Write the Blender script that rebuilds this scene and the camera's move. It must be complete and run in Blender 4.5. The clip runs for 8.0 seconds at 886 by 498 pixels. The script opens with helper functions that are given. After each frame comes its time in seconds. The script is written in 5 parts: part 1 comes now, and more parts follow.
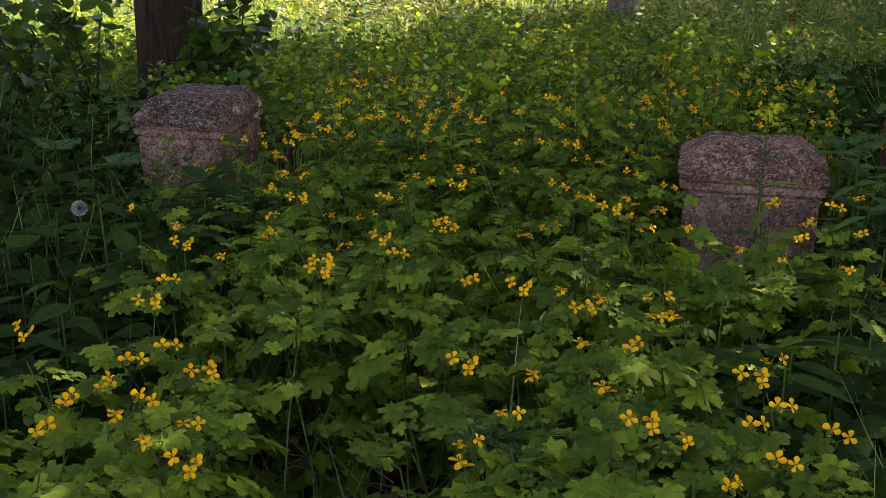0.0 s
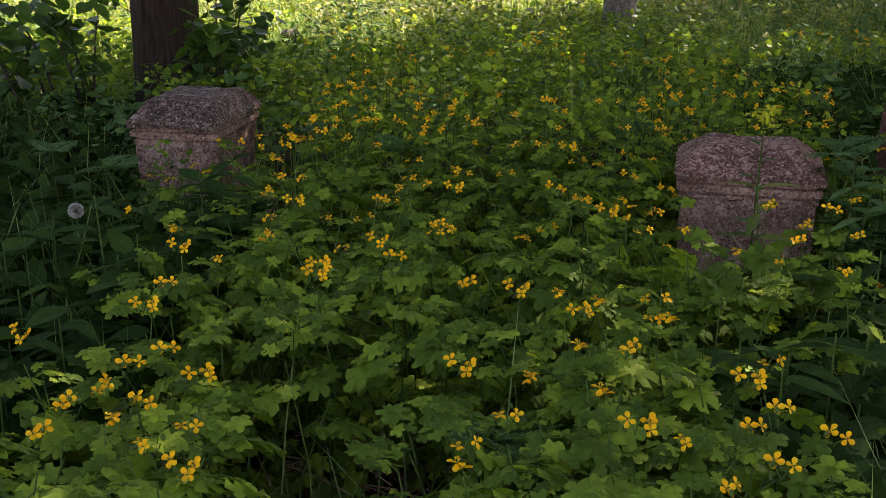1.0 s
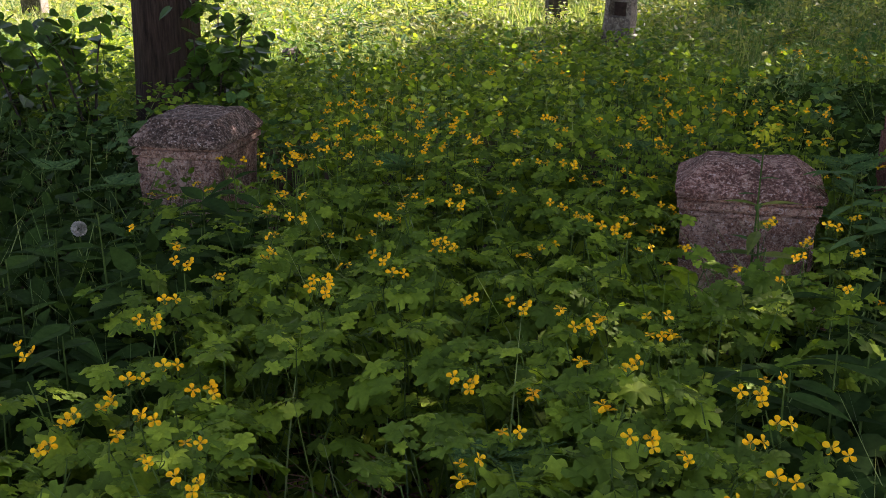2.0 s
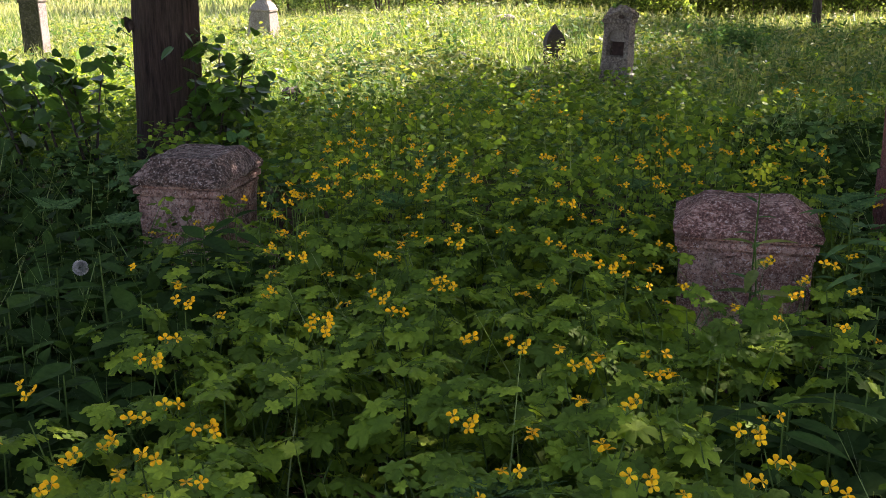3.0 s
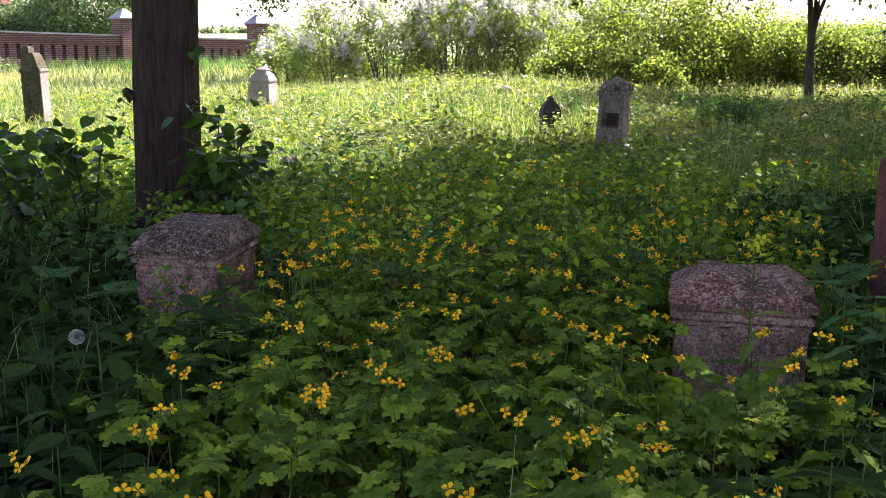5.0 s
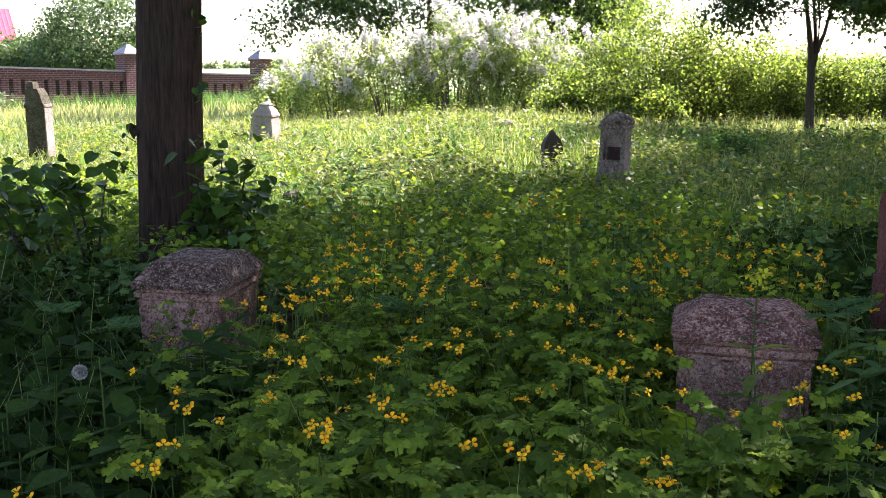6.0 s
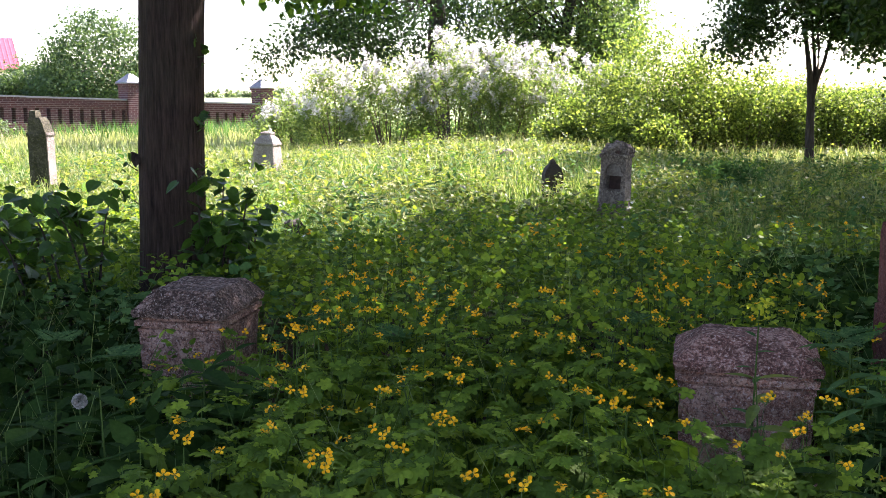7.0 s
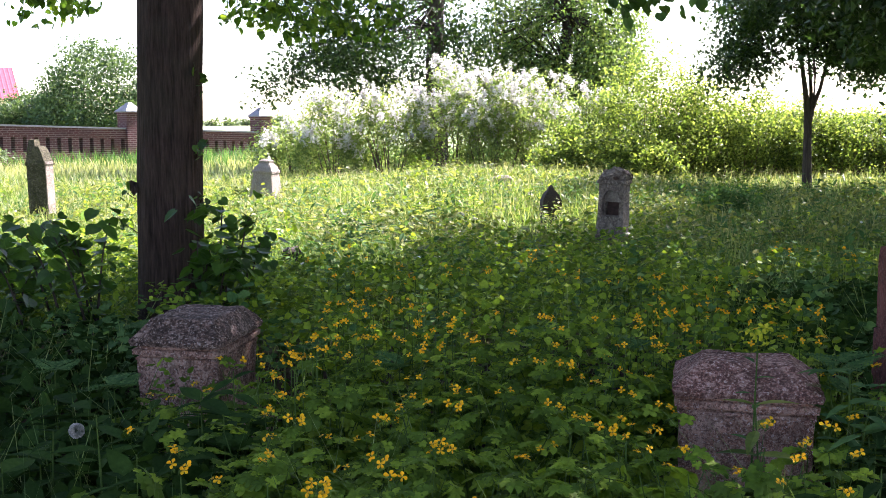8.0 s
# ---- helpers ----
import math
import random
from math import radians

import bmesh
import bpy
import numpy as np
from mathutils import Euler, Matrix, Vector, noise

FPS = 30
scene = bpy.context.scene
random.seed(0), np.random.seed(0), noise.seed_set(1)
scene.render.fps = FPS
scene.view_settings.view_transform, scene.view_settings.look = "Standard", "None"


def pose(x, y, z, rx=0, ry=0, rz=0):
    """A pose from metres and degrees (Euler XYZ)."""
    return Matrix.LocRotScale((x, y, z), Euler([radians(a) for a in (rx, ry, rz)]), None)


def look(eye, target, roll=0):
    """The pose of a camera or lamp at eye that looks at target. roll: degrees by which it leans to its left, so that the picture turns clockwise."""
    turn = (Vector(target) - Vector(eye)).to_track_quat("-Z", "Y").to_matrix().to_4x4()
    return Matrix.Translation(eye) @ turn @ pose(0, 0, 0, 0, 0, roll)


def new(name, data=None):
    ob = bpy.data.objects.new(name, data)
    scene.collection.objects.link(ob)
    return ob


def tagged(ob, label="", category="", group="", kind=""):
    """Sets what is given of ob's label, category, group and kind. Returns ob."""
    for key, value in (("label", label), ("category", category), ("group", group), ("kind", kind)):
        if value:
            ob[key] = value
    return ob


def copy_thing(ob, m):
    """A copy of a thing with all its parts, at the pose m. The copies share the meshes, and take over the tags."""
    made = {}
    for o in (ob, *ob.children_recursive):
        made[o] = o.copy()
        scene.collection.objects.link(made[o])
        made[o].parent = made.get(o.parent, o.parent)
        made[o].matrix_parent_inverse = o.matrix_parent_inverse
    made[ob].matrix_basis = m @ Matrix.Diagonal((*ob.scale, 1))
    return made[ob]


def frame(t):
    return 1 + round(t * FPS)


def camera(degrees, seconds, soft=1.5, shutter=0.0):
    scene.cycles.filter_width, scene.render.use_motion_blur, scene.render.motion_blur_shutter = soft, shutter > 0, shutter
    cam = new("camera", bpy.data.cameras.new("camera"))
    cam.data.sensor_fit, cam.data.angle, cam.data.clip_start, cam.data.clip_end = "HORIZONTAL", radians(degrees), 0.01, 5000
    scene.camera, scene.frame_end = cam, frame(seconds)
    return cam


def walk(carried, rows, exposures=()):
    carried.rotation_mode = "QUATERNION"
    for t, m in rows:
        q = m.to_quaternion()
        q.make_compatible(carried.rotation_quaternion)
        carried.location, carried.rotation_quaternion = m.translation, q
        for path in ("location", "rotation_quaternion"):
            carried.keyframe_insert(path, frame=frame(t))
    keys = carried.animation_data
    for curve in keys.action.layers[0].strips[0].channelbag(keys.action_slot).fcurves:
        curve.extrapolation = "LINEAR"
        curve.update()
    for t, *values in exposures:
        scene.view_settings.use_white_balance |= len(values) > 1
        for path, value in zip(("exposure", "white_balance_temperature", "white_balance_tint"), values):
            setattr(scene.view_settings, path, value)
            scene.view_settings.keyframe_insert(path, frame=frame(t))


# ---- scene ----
cam = camera(44.5, 8.0, soft=0.88)
PATH = [
    (0, 0.0096, 0.0386, 1.5327, 71.901, 0.165, 0.455),
    (0.5, 0.0093, 0.0394, 1.5317, 71.957, 0.2, 0.318),
    (1, 0.0072, 0.0386, 1.5319, 72.019, 0.173, 0.249),
    (1.5, 0.004, 0.0352, 1.5322, 72.319, 0.182, 0.252),
    (3, -0.0001, 0.0101, 1.545, 74.939, 0.207, 0.168),
    (3.5, 0.0002, 0.0045, 1.5475, 76.001, 0.084, 0.059),
    (4, 0.0, 0.0, 1.55, 76.9, -0.0, 0.0),
    (4.5, 0.0007, 0.0003, 1.5528, 77.679, -0.057, 0.011),
    (6, -0.0005, -0.0124, 1.561, 80.302, 0.145, 0.127),
    (6.5, -0.0022, -0.0125, 1.5614, 81.063, 0.137, 0.165),
    (7, -0.0026, -0.0107, 1.5624, 81.815, 0.068, 0.171),
    (7.5, 0.0015, -0.0074, 1.5624, 82.561, 0.152, 0.14),
    (8, 0.0013, -0.0101, 1.563, 83.23, 0.342, 0.081),
]
EXPOSURES = [(0, 2.55, 7800, 29), (3, 2.57, 7150, 29), (8, 2.61, 6400, 26)]
walk(cam, [(r[0], pose(*r[1:])) for r in PATH], EXPOSURES)

# ---- sky and sun ----
SUN_TO = Vector((0.50, 0.50, 0.72)).normalized()
elev = math.asin(SUN_TO.z)
azim = math.atan2(SUN_TO.x, SUN_TO.y)
world = bpy.data.worlds.new("sky")
scene.world = world
world.use_nodes = True
wn = world.node_tree
sky = wn.nodes.new("ShaderNodeTexSky")
sky.sky_type = "NISHITA"
sky.sun_disc = False
sky.sun_elevation = elev
sky.sun_rotation = azim
sky.air_density = 0.9
sky.ozone_density = 0.0
sky.dust_density = 0.9
wn.nodes["Background"].inputs["Strength"].default_value = 0.088
wn.links.new(sky.outputs["Color"], wn.nodes["Background"].inputs["Color"])
sun = new("sun", bpy.data.lights.new("sun", "SUN"))
sun.data.energy = 5.0
sun.data.angle = radians(0.53)
sun.data.color = (1.0, 0.97, 0.93)
sun.matrix_world = look(SUN_TO * 60, (0, 0, 0))


# ---- materials ----
def mat_base(name):
    m = bpy.data.materials.new(name)
    m.use_nodes = True
    nt = m.node_tree
    b = nt.nodes["Principled BSDF"]
    return m, nt, b


def nd(nt, kind, **vals):
    n = nt.nodes.new(kind)
    for k, v in vals.items():
        if k in n.inputs:
            n.inputs[k].default_value = v
    return n


def coords(nt, scale=(1, 1, 1)):
    g = nt.nodes.new("ShaderNodeTexCoord")
    mp = nt.nodes.new("ShaderNodeMapping")
    mp.inputs["Scale"].default_value = scale
    nt.links.new(g.outputs["Object"], mp.inputs["Vector"])
    return mp.outputs["Vector"]


def noise_node(nt, vec, scale, detail=6.0, rough=0.6):
    n = nd(nt, "ShaderNodeTexNoise", Scale=scale, Detail=detail, Roughness=rough)
    nt.links.new(vec, n.inputs["Vector"])
    return n.outputs["Fac"]


def ramp(nt, fac, stops):
    r = nt.nodes.new("ShaderNodeValToRGB")
    els = r.color_ramp.elements
    while len(els) < len(stops):
        els.new(0.5)
    for e, (p, c) in zip(els, stops):
        e.position, e.color = p, (*c, 1)
    nt.links.new(fac, r.inputs["Fac"])
    return r.outputs["Color"]


def mixc(nt, fac, a, b, mode="MIX"):
    m = nt.nodes.new("ShaderNodeMix")
    m.data_type, m.blend_type = "RGBA", mode
    for val, sock in ((fac, m.inputs[0]), (a, m.inputs[6]), (b, m.inputs[7])):
        if isinstance(val, bpy.types.NodeSocket):
            nt.links.new(val, sock)
        elif isinstance(val, tuple):
            sock.default_value = (*val, 1)
        else:
            sock.default_value = val
    return m.outputs[2]


def bump(nt, b, height, strength, dist):
    n = nd(nt, "ShaderNodeBump", Strength=strength, Distance=dist)
    nt.links.new(height, n.inputs["Height"])
    nt.links.new(n.outputs["Normal"], b.inputs["Normal"])


def leaf_material(name, dark, mid, light, trans=0.45, rough=0.5, grain=60.0, spec=0.35, glow=(1.2, 1.2, 0.65)):
    """Thin leaf: colour varies leaf by leaf and along the blade, and light passes through it."""
    m, nt, b = mat_base(name)
    geo = nt.nodes.new("ShaderNodeNewGeometry")
    oi = nt.nodes.new("ShaderNodeObjectInfo")
    add = nd(nt, "ShaderNodeMath")
    add.operation = "ADD"
    nt.links.new(geo.outputs["Random Per Island"], add.inputs[0])
    nt.links.new(oi.outputs["Random"], add.inputs[1])
    fr = nt.nodes.new("ShaderNodeMath")
    fr.operation = "FRACT"
    nt.links.new(add.outputs[0], fr.inputs[0])
    col = ramp(nt, fr.outputs[0], [(0.0, dark), (0.55, mid), (1.0, light)])
    vec = coords(nt)
    f = noise_node(nt, vec, grain, 4.0)
    tint = ramp(nt, f, [(0.3, (0.72, 0.75, 0.7)), (0.7, (1.15, 1.12, 1.05))])
    col = mixc(nt, 1.0, col, tint, "MULTIPLY")
    b.inputs["Roughness"].default_value = rough
    b.inputs["Specular IOR Level"].default_value = spec
    nt.links.new(col, b.inputs["Base Color"])
    bump(nt, b, f, 0.35, 0.004)
    tr = nt.nodes.new("ShaderNodeBsdfTranslucent")
    tcol = mixc(nt, 1.0, col, glow, "MULTIPLY")
    nt.links.new(tcol, tr.inputs["Color"])
    mx = nt.nodes.new("ShaderNodeMixShader")
    mx.inputs[0].default_value = trans
    nt.links.new(b.outputs[0], mx.inputs[1])
    nt.links.new(tr.outputs[0], mx.inputs[2])
    nt.links.new(mx.outputs[0], nt.nodes["Material Output"].inputs["Surface"])
    return m


def stone_material(name, base, pale, dark, lichen, fine=70.0, amount=0.5, tone=(0.42, 0.62), blots=46.0, crust=0.0):
    """Weathered stone: broad stains, pale and dark lichen specks, pits."""
    m, nt, b = mat_base(name)
    vec = coords(nt)
    broad = noise_node(nt, vec, 4.5, 5.0)
    specks = noise_node(nt, vec, fine, 5.0, 0.7)
    blot = noise_node(nt, vec, blots, 8.0, 0.7)
    col = ramp(nt, broad, [(0.3, dark), (0.5, base), (0.72, pale)])
    col = mixc(nt, ramp(nt, specks, [(0.5, (0, 0, 0)), (0.57, (0.85,) * 3)]), col, pale)
    col = mixc(nt, ramp(nt, blot, [(tone[0], (amount,) * 3), (tone[1], (0, 0, 0))]), col, dark)
    if crust:
        # bare pale places a few centimetres wide
        bare = noise_node(nt, vec, 30.0, 7.0, 0.68)
        col = mixc(nt, ramp(nt, bare, [(0.53, (0, 0, 0)), (0.61, (0.65,) * 3)]), col, pale)
        # dark algae and moss crust in patches a hand wide
        patch = noise_node(nt, vec, 11.0, 7.0, 0.68)
        col = mixc(nt, ramp(nt, patch, [(0.47, (0, 0, 0)), (0.58, (crust,) * 3)]), col, (dark[0] * 0.8, dark[1] * 0.9, dark[2] * 0.8))
    spot = noise_node(nt, vec, 85.0, 6.0, 0.7)
    col = mixc(nt, ramp(nt, spot, [(0.58, (0, 0, 0)), (0.62, (0.85,) * 3)]), col, lichen)
    nt.links.new(col, b.inputs["Base Color"])
    b.inputs["Roughness"].default_value = 0.92
    b.inputs["Specular IOR Level"].default_value = 0.2
    hgt = mixc(nt, 0.5, blot, specks)
    bump(nt, b, hgt, 1.0, 0.02)
    return m


def plain_material(name, a, c, rough=0.7, scale=25.0, metal=0.0, relief=0.3):
    m, nt, b = mat_base(name)
    f = noise_node(nt, coords(nt), scale, 6.0)
    nt.links.new(ramp(nt, f, [(0.3, a), (0.7, c)]), b.inputs["Base Color"])
    b.inputs["Roughness"].default_value = rough
    b.inputs["Metallic"].default_value = metal
    bump(nt, b, f, relief, 0.01)
    return m


def bark_material(name, dark, light, scale=1.0):
    m, nt, b = mat_base(name)
    vec = coords(nt, (62 * scale, 62 * scale, 5.0 * scale))
    v2 = coords(nt)
    f = noise_node(nt, vec, 1.0, 6.0, 0.65)
    g = noise_node(nt, v2, 3.0, 5.0)
    col = ramp(nt, f, [(0.32, dark), (0.7, light)])
    col = mixc(nt, ramp(nt, g, [(0.45, (0, 0, 0)), (0.75, (0.4,) * 3)]), col, (0.07, 0.065, 0.04))
    nt.links.new(col, b.inputs["Base Color"])
    b.inputs["Roughness"].default_value = 0.95
    b.inputs["Specular IOR Level"].default_value = 0.15
    bump(nt, b, f, 1.0, 0.05)
    return m


M_CEL = leaf_material("celandine_leaf", (0.066, 0.12, 0.016), (0.132, 0.222, 0.024), (0.29, 0.4, 0.04), 0.45, 0.65, 50, 0.18)
M_STEM = leaf_material("green_stem", (0.045, 0.085, 0.018), (0.068, 0.115, 0.025), (0.09, 0.15, 0.035), 0.15, 0.8, 40, 0.1)
M_PETAL = leaf_material("yellow_petal", (0.88, 0.43, 0.006), (0.92, 0.49, 0.008), (0.94, 0.56, 0.015), 0.35, 0.55, 90, 0.15, (1.1, 1.0, 0.6))
M_HEART = plain_material("flower_heart", (0.55, 0.33, 0.02), (0.75, 0.5, 0.05), 0.8, 300)
M_WEED = leaf_material("weed_leaf", (0.055, 0.09, 0.02), (0.165, 0.21, 0.045), (0.32, 0.33, 0.085), 0.52, 0.5, 40)
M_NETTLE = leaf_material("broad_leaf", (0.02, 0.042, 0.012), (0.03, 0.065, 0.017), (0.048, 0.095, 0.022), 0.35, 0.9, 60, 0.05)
M_FERN = leaf_material("cut_leaf", (0.045, 0.11, 0.036), (0.075, 0.155, 0.05), (0.12, 0.22, 0.07), 0.4, 0.75, 60, 0.12)
M_GRASS = leaf_material("grass_blade", (0.045, 0.1, 0.024), (0.125, 0.21, 0.052), (0.3, 0.36, 0.14), 0.45, 0.5, 30)
M_DRY = leaf_material("dry_grass_blade", (0.19, 0.22, 0.1), (0.3, 0.32, 0.155), (0.47, 0.45, 0.28), 0.45, 0.6, 30)
M_LINDEN = leaf_material("linden_leaf", (0.03, 0.075, 0.015), (0.05, 0.12, 0.02), (0.09, 0.18, 0.03), 0.45, 0.45, 30)
# linden leaf in brighter green: sunlight through it put into the colour
M_LINDEN_LIT = leaf_material("lit_linden_leaf", (0.05, 0.12, 0.02), (0.1, 0.2, 0.028), (0.22, 0.33, 0.04), 0.55, 0.45, 30)
M_TREE = leaf_material("tree_leaf", (0.02, 0.046, 0.014), (0.034, 0.075, 0.02), (0.065, 0.12, 0.028), 0.36, 0.5, 20)
M_SHRUB = leaf_material("shrub_leaf", (0.045, 0.08, 0.02), (0.145, 0.22, 0.048), (0.33, 0.41, 0.095), 0.65, 0.4, 20)
M_MAPLE = leaf_material("maple_leaf", (0.065, 0.12, 0.042), (0.12, 0.19, 0.06), (0.22, 0.3, 0.09), 0.52, 0.45, 20)
M_LILAC = leaf_material("lilac_leaf", (0.1, 0.16, 0.06), (0.19, 0.27, 0.095), (0.34, 0.41, 0.16), 0.62, 0.45, 20)
M_BLOOM = leaf_material("lilac_bloom", (0.58, 0.54, 0.59), (0.7, 0.68, 0.7), (0.8, 0.8, 0.79), 0.45, 0.7, 40, 0.1, (1.0, 1.0, 1.0))
M_FARLEAF = leaf_material("distant_leaf", (0.085, 0.13, 0.06), (0.125, 0.18, 0.085), (0.18, 0.24, 0.125), 0.35, 0.6, 5)
M_THICKET = leaf_material("thicket_leaf", (0.045, 0.085, 0.04), (0.075, 0.13, 0.055), (0.13, 0.19, 0.085), 0.38, 0.6, 5)
M_DEAD = plain_material("dead_stalk", (0.16, 0.065, 0.035), (0.36, 0.19, 0.12), 0.9, 60)
M_SEED = leaf_material("seed_fluff", (0.38, 0.36, 0.34), (0.48, 0.46, 0.44), (0.58, 0.56, 0.54), 0.5, 0.9, 80, 0.1, (1.0, 1.0, 1.0))
M_SPURGE = leaf_material("spurge_bract", (0.3, 0.34, 0.03), (0.4, 0.44, 0.035), (0.5, 0.5, 0.05), 0.4, 0.7, 60, 0.1)
M_WHITE = leaf_material("white_petal", (0.7, 0.7, 0.65), (0.8, 0.8, 0.76), (0.85, 0.85, 0.82), 0.4, 0.7, 80, 0.1, (1.0, 1.0, 1.0))
M_STONE = stone_material("pink_stone", (0.47, 0.21, 0.135), (0.66, 0.42, 0.31), (0.1, 0.042, 0.03), (0.66, 0.5, 0.43), 150, 0.8, (0.42, 0.53), 80, 0.4)
M_STONECAP = stone_material("lichen_stone_cap", (0.37, 0.16, 0.115), (0.55, 0.33, 0.26), (0.07, 0.03, 0.024), (0.62, 0.48, 0.42), 150, 0.85, (0.45, 0.56), 85, 0.45)
M_DARKSTONE = stone_material("dirty_pink_stone", (0.38, 0.19, 0.125), (0.58, 0.37, 0.29), (0.075, 0.034, 0.026), (0.6, 0.47, 0.39), 140, 0.8, (0.43, 0.54), 75, 0.5)
M_DARKCAP = stone_material("mossy_stone_cap", (0.175, 0.095, 0.064), (0.42, 0.29, 0.24), (0.035, 0.02, 0.015), (0.54, 0.44, 0.38), 130, 0.9, (0.46, 0.58), 80, 0.6)
M_GREYSTONE = stone_material("grey_stone", (0.15, 0.118, 0.1), (0.3, 0.25, 0.21), (0.045, 0.035, 0.03), (0.36, 0.33, 0.29), 30, 0.6, (0.4, 0.55))
M_TANSTONE = stone_material("tan_stone", (0.24, 0.2, 0.17), (0.36, 0.32, 0.28), (0.12, 0.1, 0.085), (0.4, 0.37, 0.33), 50, 0.4)
# mossy, and darker still to carry the shade on the stele's front
M_MOSSSTONE = stone_material("mossy_stone", (0.05, 0.046, 0.026), (0.14, 0.115, 0.085), (0.022, 0.024, 0.012), (0.1, 0.105, 0.025), 40, 0.6)
M_REDSTONE = stone_material("red_stone", (0.15, 0.045, 0.035), (0.24, 0.09, 0.07), (0.06, 0.02, 0.017), (0.24, 0.14, 0.12), 60, 0.5)
# dark brown that puts the shade of hollows into the colour
M_VOID = plain_material("hollow_shade", (0.03, 0.018, 0.014), (0.075, 0.042, 0.033), 0.95)
M_IRON = plain_material("rusty_iron", (0.018, 0.015, 0.013), (0.05, 0.034, 0.026), 0.9, 60, 0.1)
M_BARK = bark_material("linden_bark", (0.018, 0.012, 0.0095), (0.1, 0.063, 0.047))
M_BARK2 = bark_material("dark_bark", (0.03, 0.024, 0.02), (0.1, 0.08, 0.065))
M_TWIG = bark_material("shrub_twig", (0.09, 0.06, 0.045), (0.2, 0.15, 0.12), 2)
M_ROOF = plain_material("red_metal_roof", (0.36, 0.07, 0.1), (0.42, 0.1, 0.13), 0.95, 3, 0.0, 0.05)
M_ROOF.node_tree.nodes["Principled BSDF"].inputs["Specular IOR Level"].default_value = 0.1
M_PLASTER = plain_material("house_wall", (0.5, 0.42, 0.33), (0.6, 0.52, 0.42), 0.9, 4)
M_CAP = plain_material("zinc_cap", (0.14, 0.14, 0.155), (0.22, 0.22, 0.24), 0.55, 8, 0.3, 0.1)
M_GLASS = plain_material("dark_window", (0.03, 0.035, 0.04), (0.05, 0.055, 0.06), 0.1)


def brick_material():
    m, nt, b = mat_base("red_brickwork")
    g = nt.nodes.new("ShaderNodeTexCoord")
    sep = nt.nodes.new("ShaderNodeSeparateXYZ")
    nt.links.new(g.outputs["Object"], sep.inputs[0])
    ad = nt.nodes.new("ShaderNodeMath")
    nt.links.new(sep.outputs["X"], ad.inputs[0])
    nt.links.new(sep.outputs["Y"], ad.inputs[1])
    comb = nt.nodes.new("ShaderNodeCombineXYZ")
    nt.links.new(ad.outputs[0], comb.inputs["X"])
    nt.links.new(sep.outputs["Z"], comb.inputs["Y"])
    br = nt.nodes.new("ShaderNodeTexBrick")
    br.inputs["Scale"].default_value = 1.0
    br.inputs["Brick Width"].default_value = 0.26
    br.inputs["Row Height"].default_value = 0.077
    br.inputs["Mortar Size"].default_value = 0.009
    br.inputs["Color1"].default_value = (0.1, 0.024, 0.026, 1)
    br.inputs["Color2"].default_value = (0.065, 0.018, 0.021, 1)
    br.inputs["Mortar"].default_value = (0.24, 0.17, 0.16, 1)
    nt.links.new(comb.outputs[0], br.inputs["Vector"])
    f = noise_node(nt, g.outputs["Object"], 3.0, 6.0)
    col = mixc(nt, ramp(nt, f, [(0.35, (0, 0, 0)), (0.75, (0.6,) * 3)]), br.outputs["Color"], (0.08, 0.04, 0.042))
    nt.links.new(col, b.inputs["Base Color"])
    b.inputs["Roughness"].default_value = 0.9
    bump(nt, b, br.outputs["Fac"], 0.5, -0.008)
    return m


M_BRICK = brick_material()


def ground_material():
    m, nt, b = mat_base("ground_soil")
    g = nt.nodes.new("ShaderNodeTexCoord")
    vec = g.outputs["Object"]
    fine = noise_node(nt, vec, 22.0, 8.0, 0.7)
    broad = noise_node(nt, vec, 0.6, 5.0)
    far = noise_node(nt, vec, 0.02, 4.0)
    soil = ramp(nt, fine, [(0.3, (0.018, 0.012, 0.009)), (0.55, (0.055, 0.034, 0.024)), (0.75, (0.15, 0.095, 0.07))])
    turf = ramp(nt, broad, [(0.3, (0.08, 0.12, 0.03)), (0.55, (0.14, 0.19, 0.05)), (0.75, (0.24, 0.26, 0.09))])
    field = ramp(nt, far, [(0.35, (0.17, 0.22, 0.11)), (0.6, (0.23, 0.26, 0.14))])
    sep = nt.nodes.new("ShaderNodeSeparateXYZ")
    nt.links.new(vec, sep.inputs[0])
    mr = nd(nt, "ShaderNodeMapRange")
    mr.inputs["From Min"].default_value, mr.inputs["From Max"].default_value = 6.5, 10.0
    nt.links.new(sep.outputs["Y"], mr.inputs["Value"])
    col = mixc(nt, mr.outputs[0], soil, turf)
    mr2 = nd(nt, "ShaderNodeMapRange")
    mr2.inputs["From Min"].default_value, mr2.inputs["From Max"].default_value = 50.0, 70.0
    nt.links.new(sep.outputs["Y"], mr2.inputs["Value"])
    col = mixc(nt, mr2.outputs[0], col, field)
    nt.links.new(col, b.inputs["Base Color"])
    b.inputs["Roughness"].default_value = 1.0
    b.inputs["Specular IOR Level"].default_value = 0.1
    bump(nt, b, fine, 0.8, 0.03)
    return m


M_GROUND = ground_material()


# ---- mesh tools ----
rng = np.random.default_rng(7)


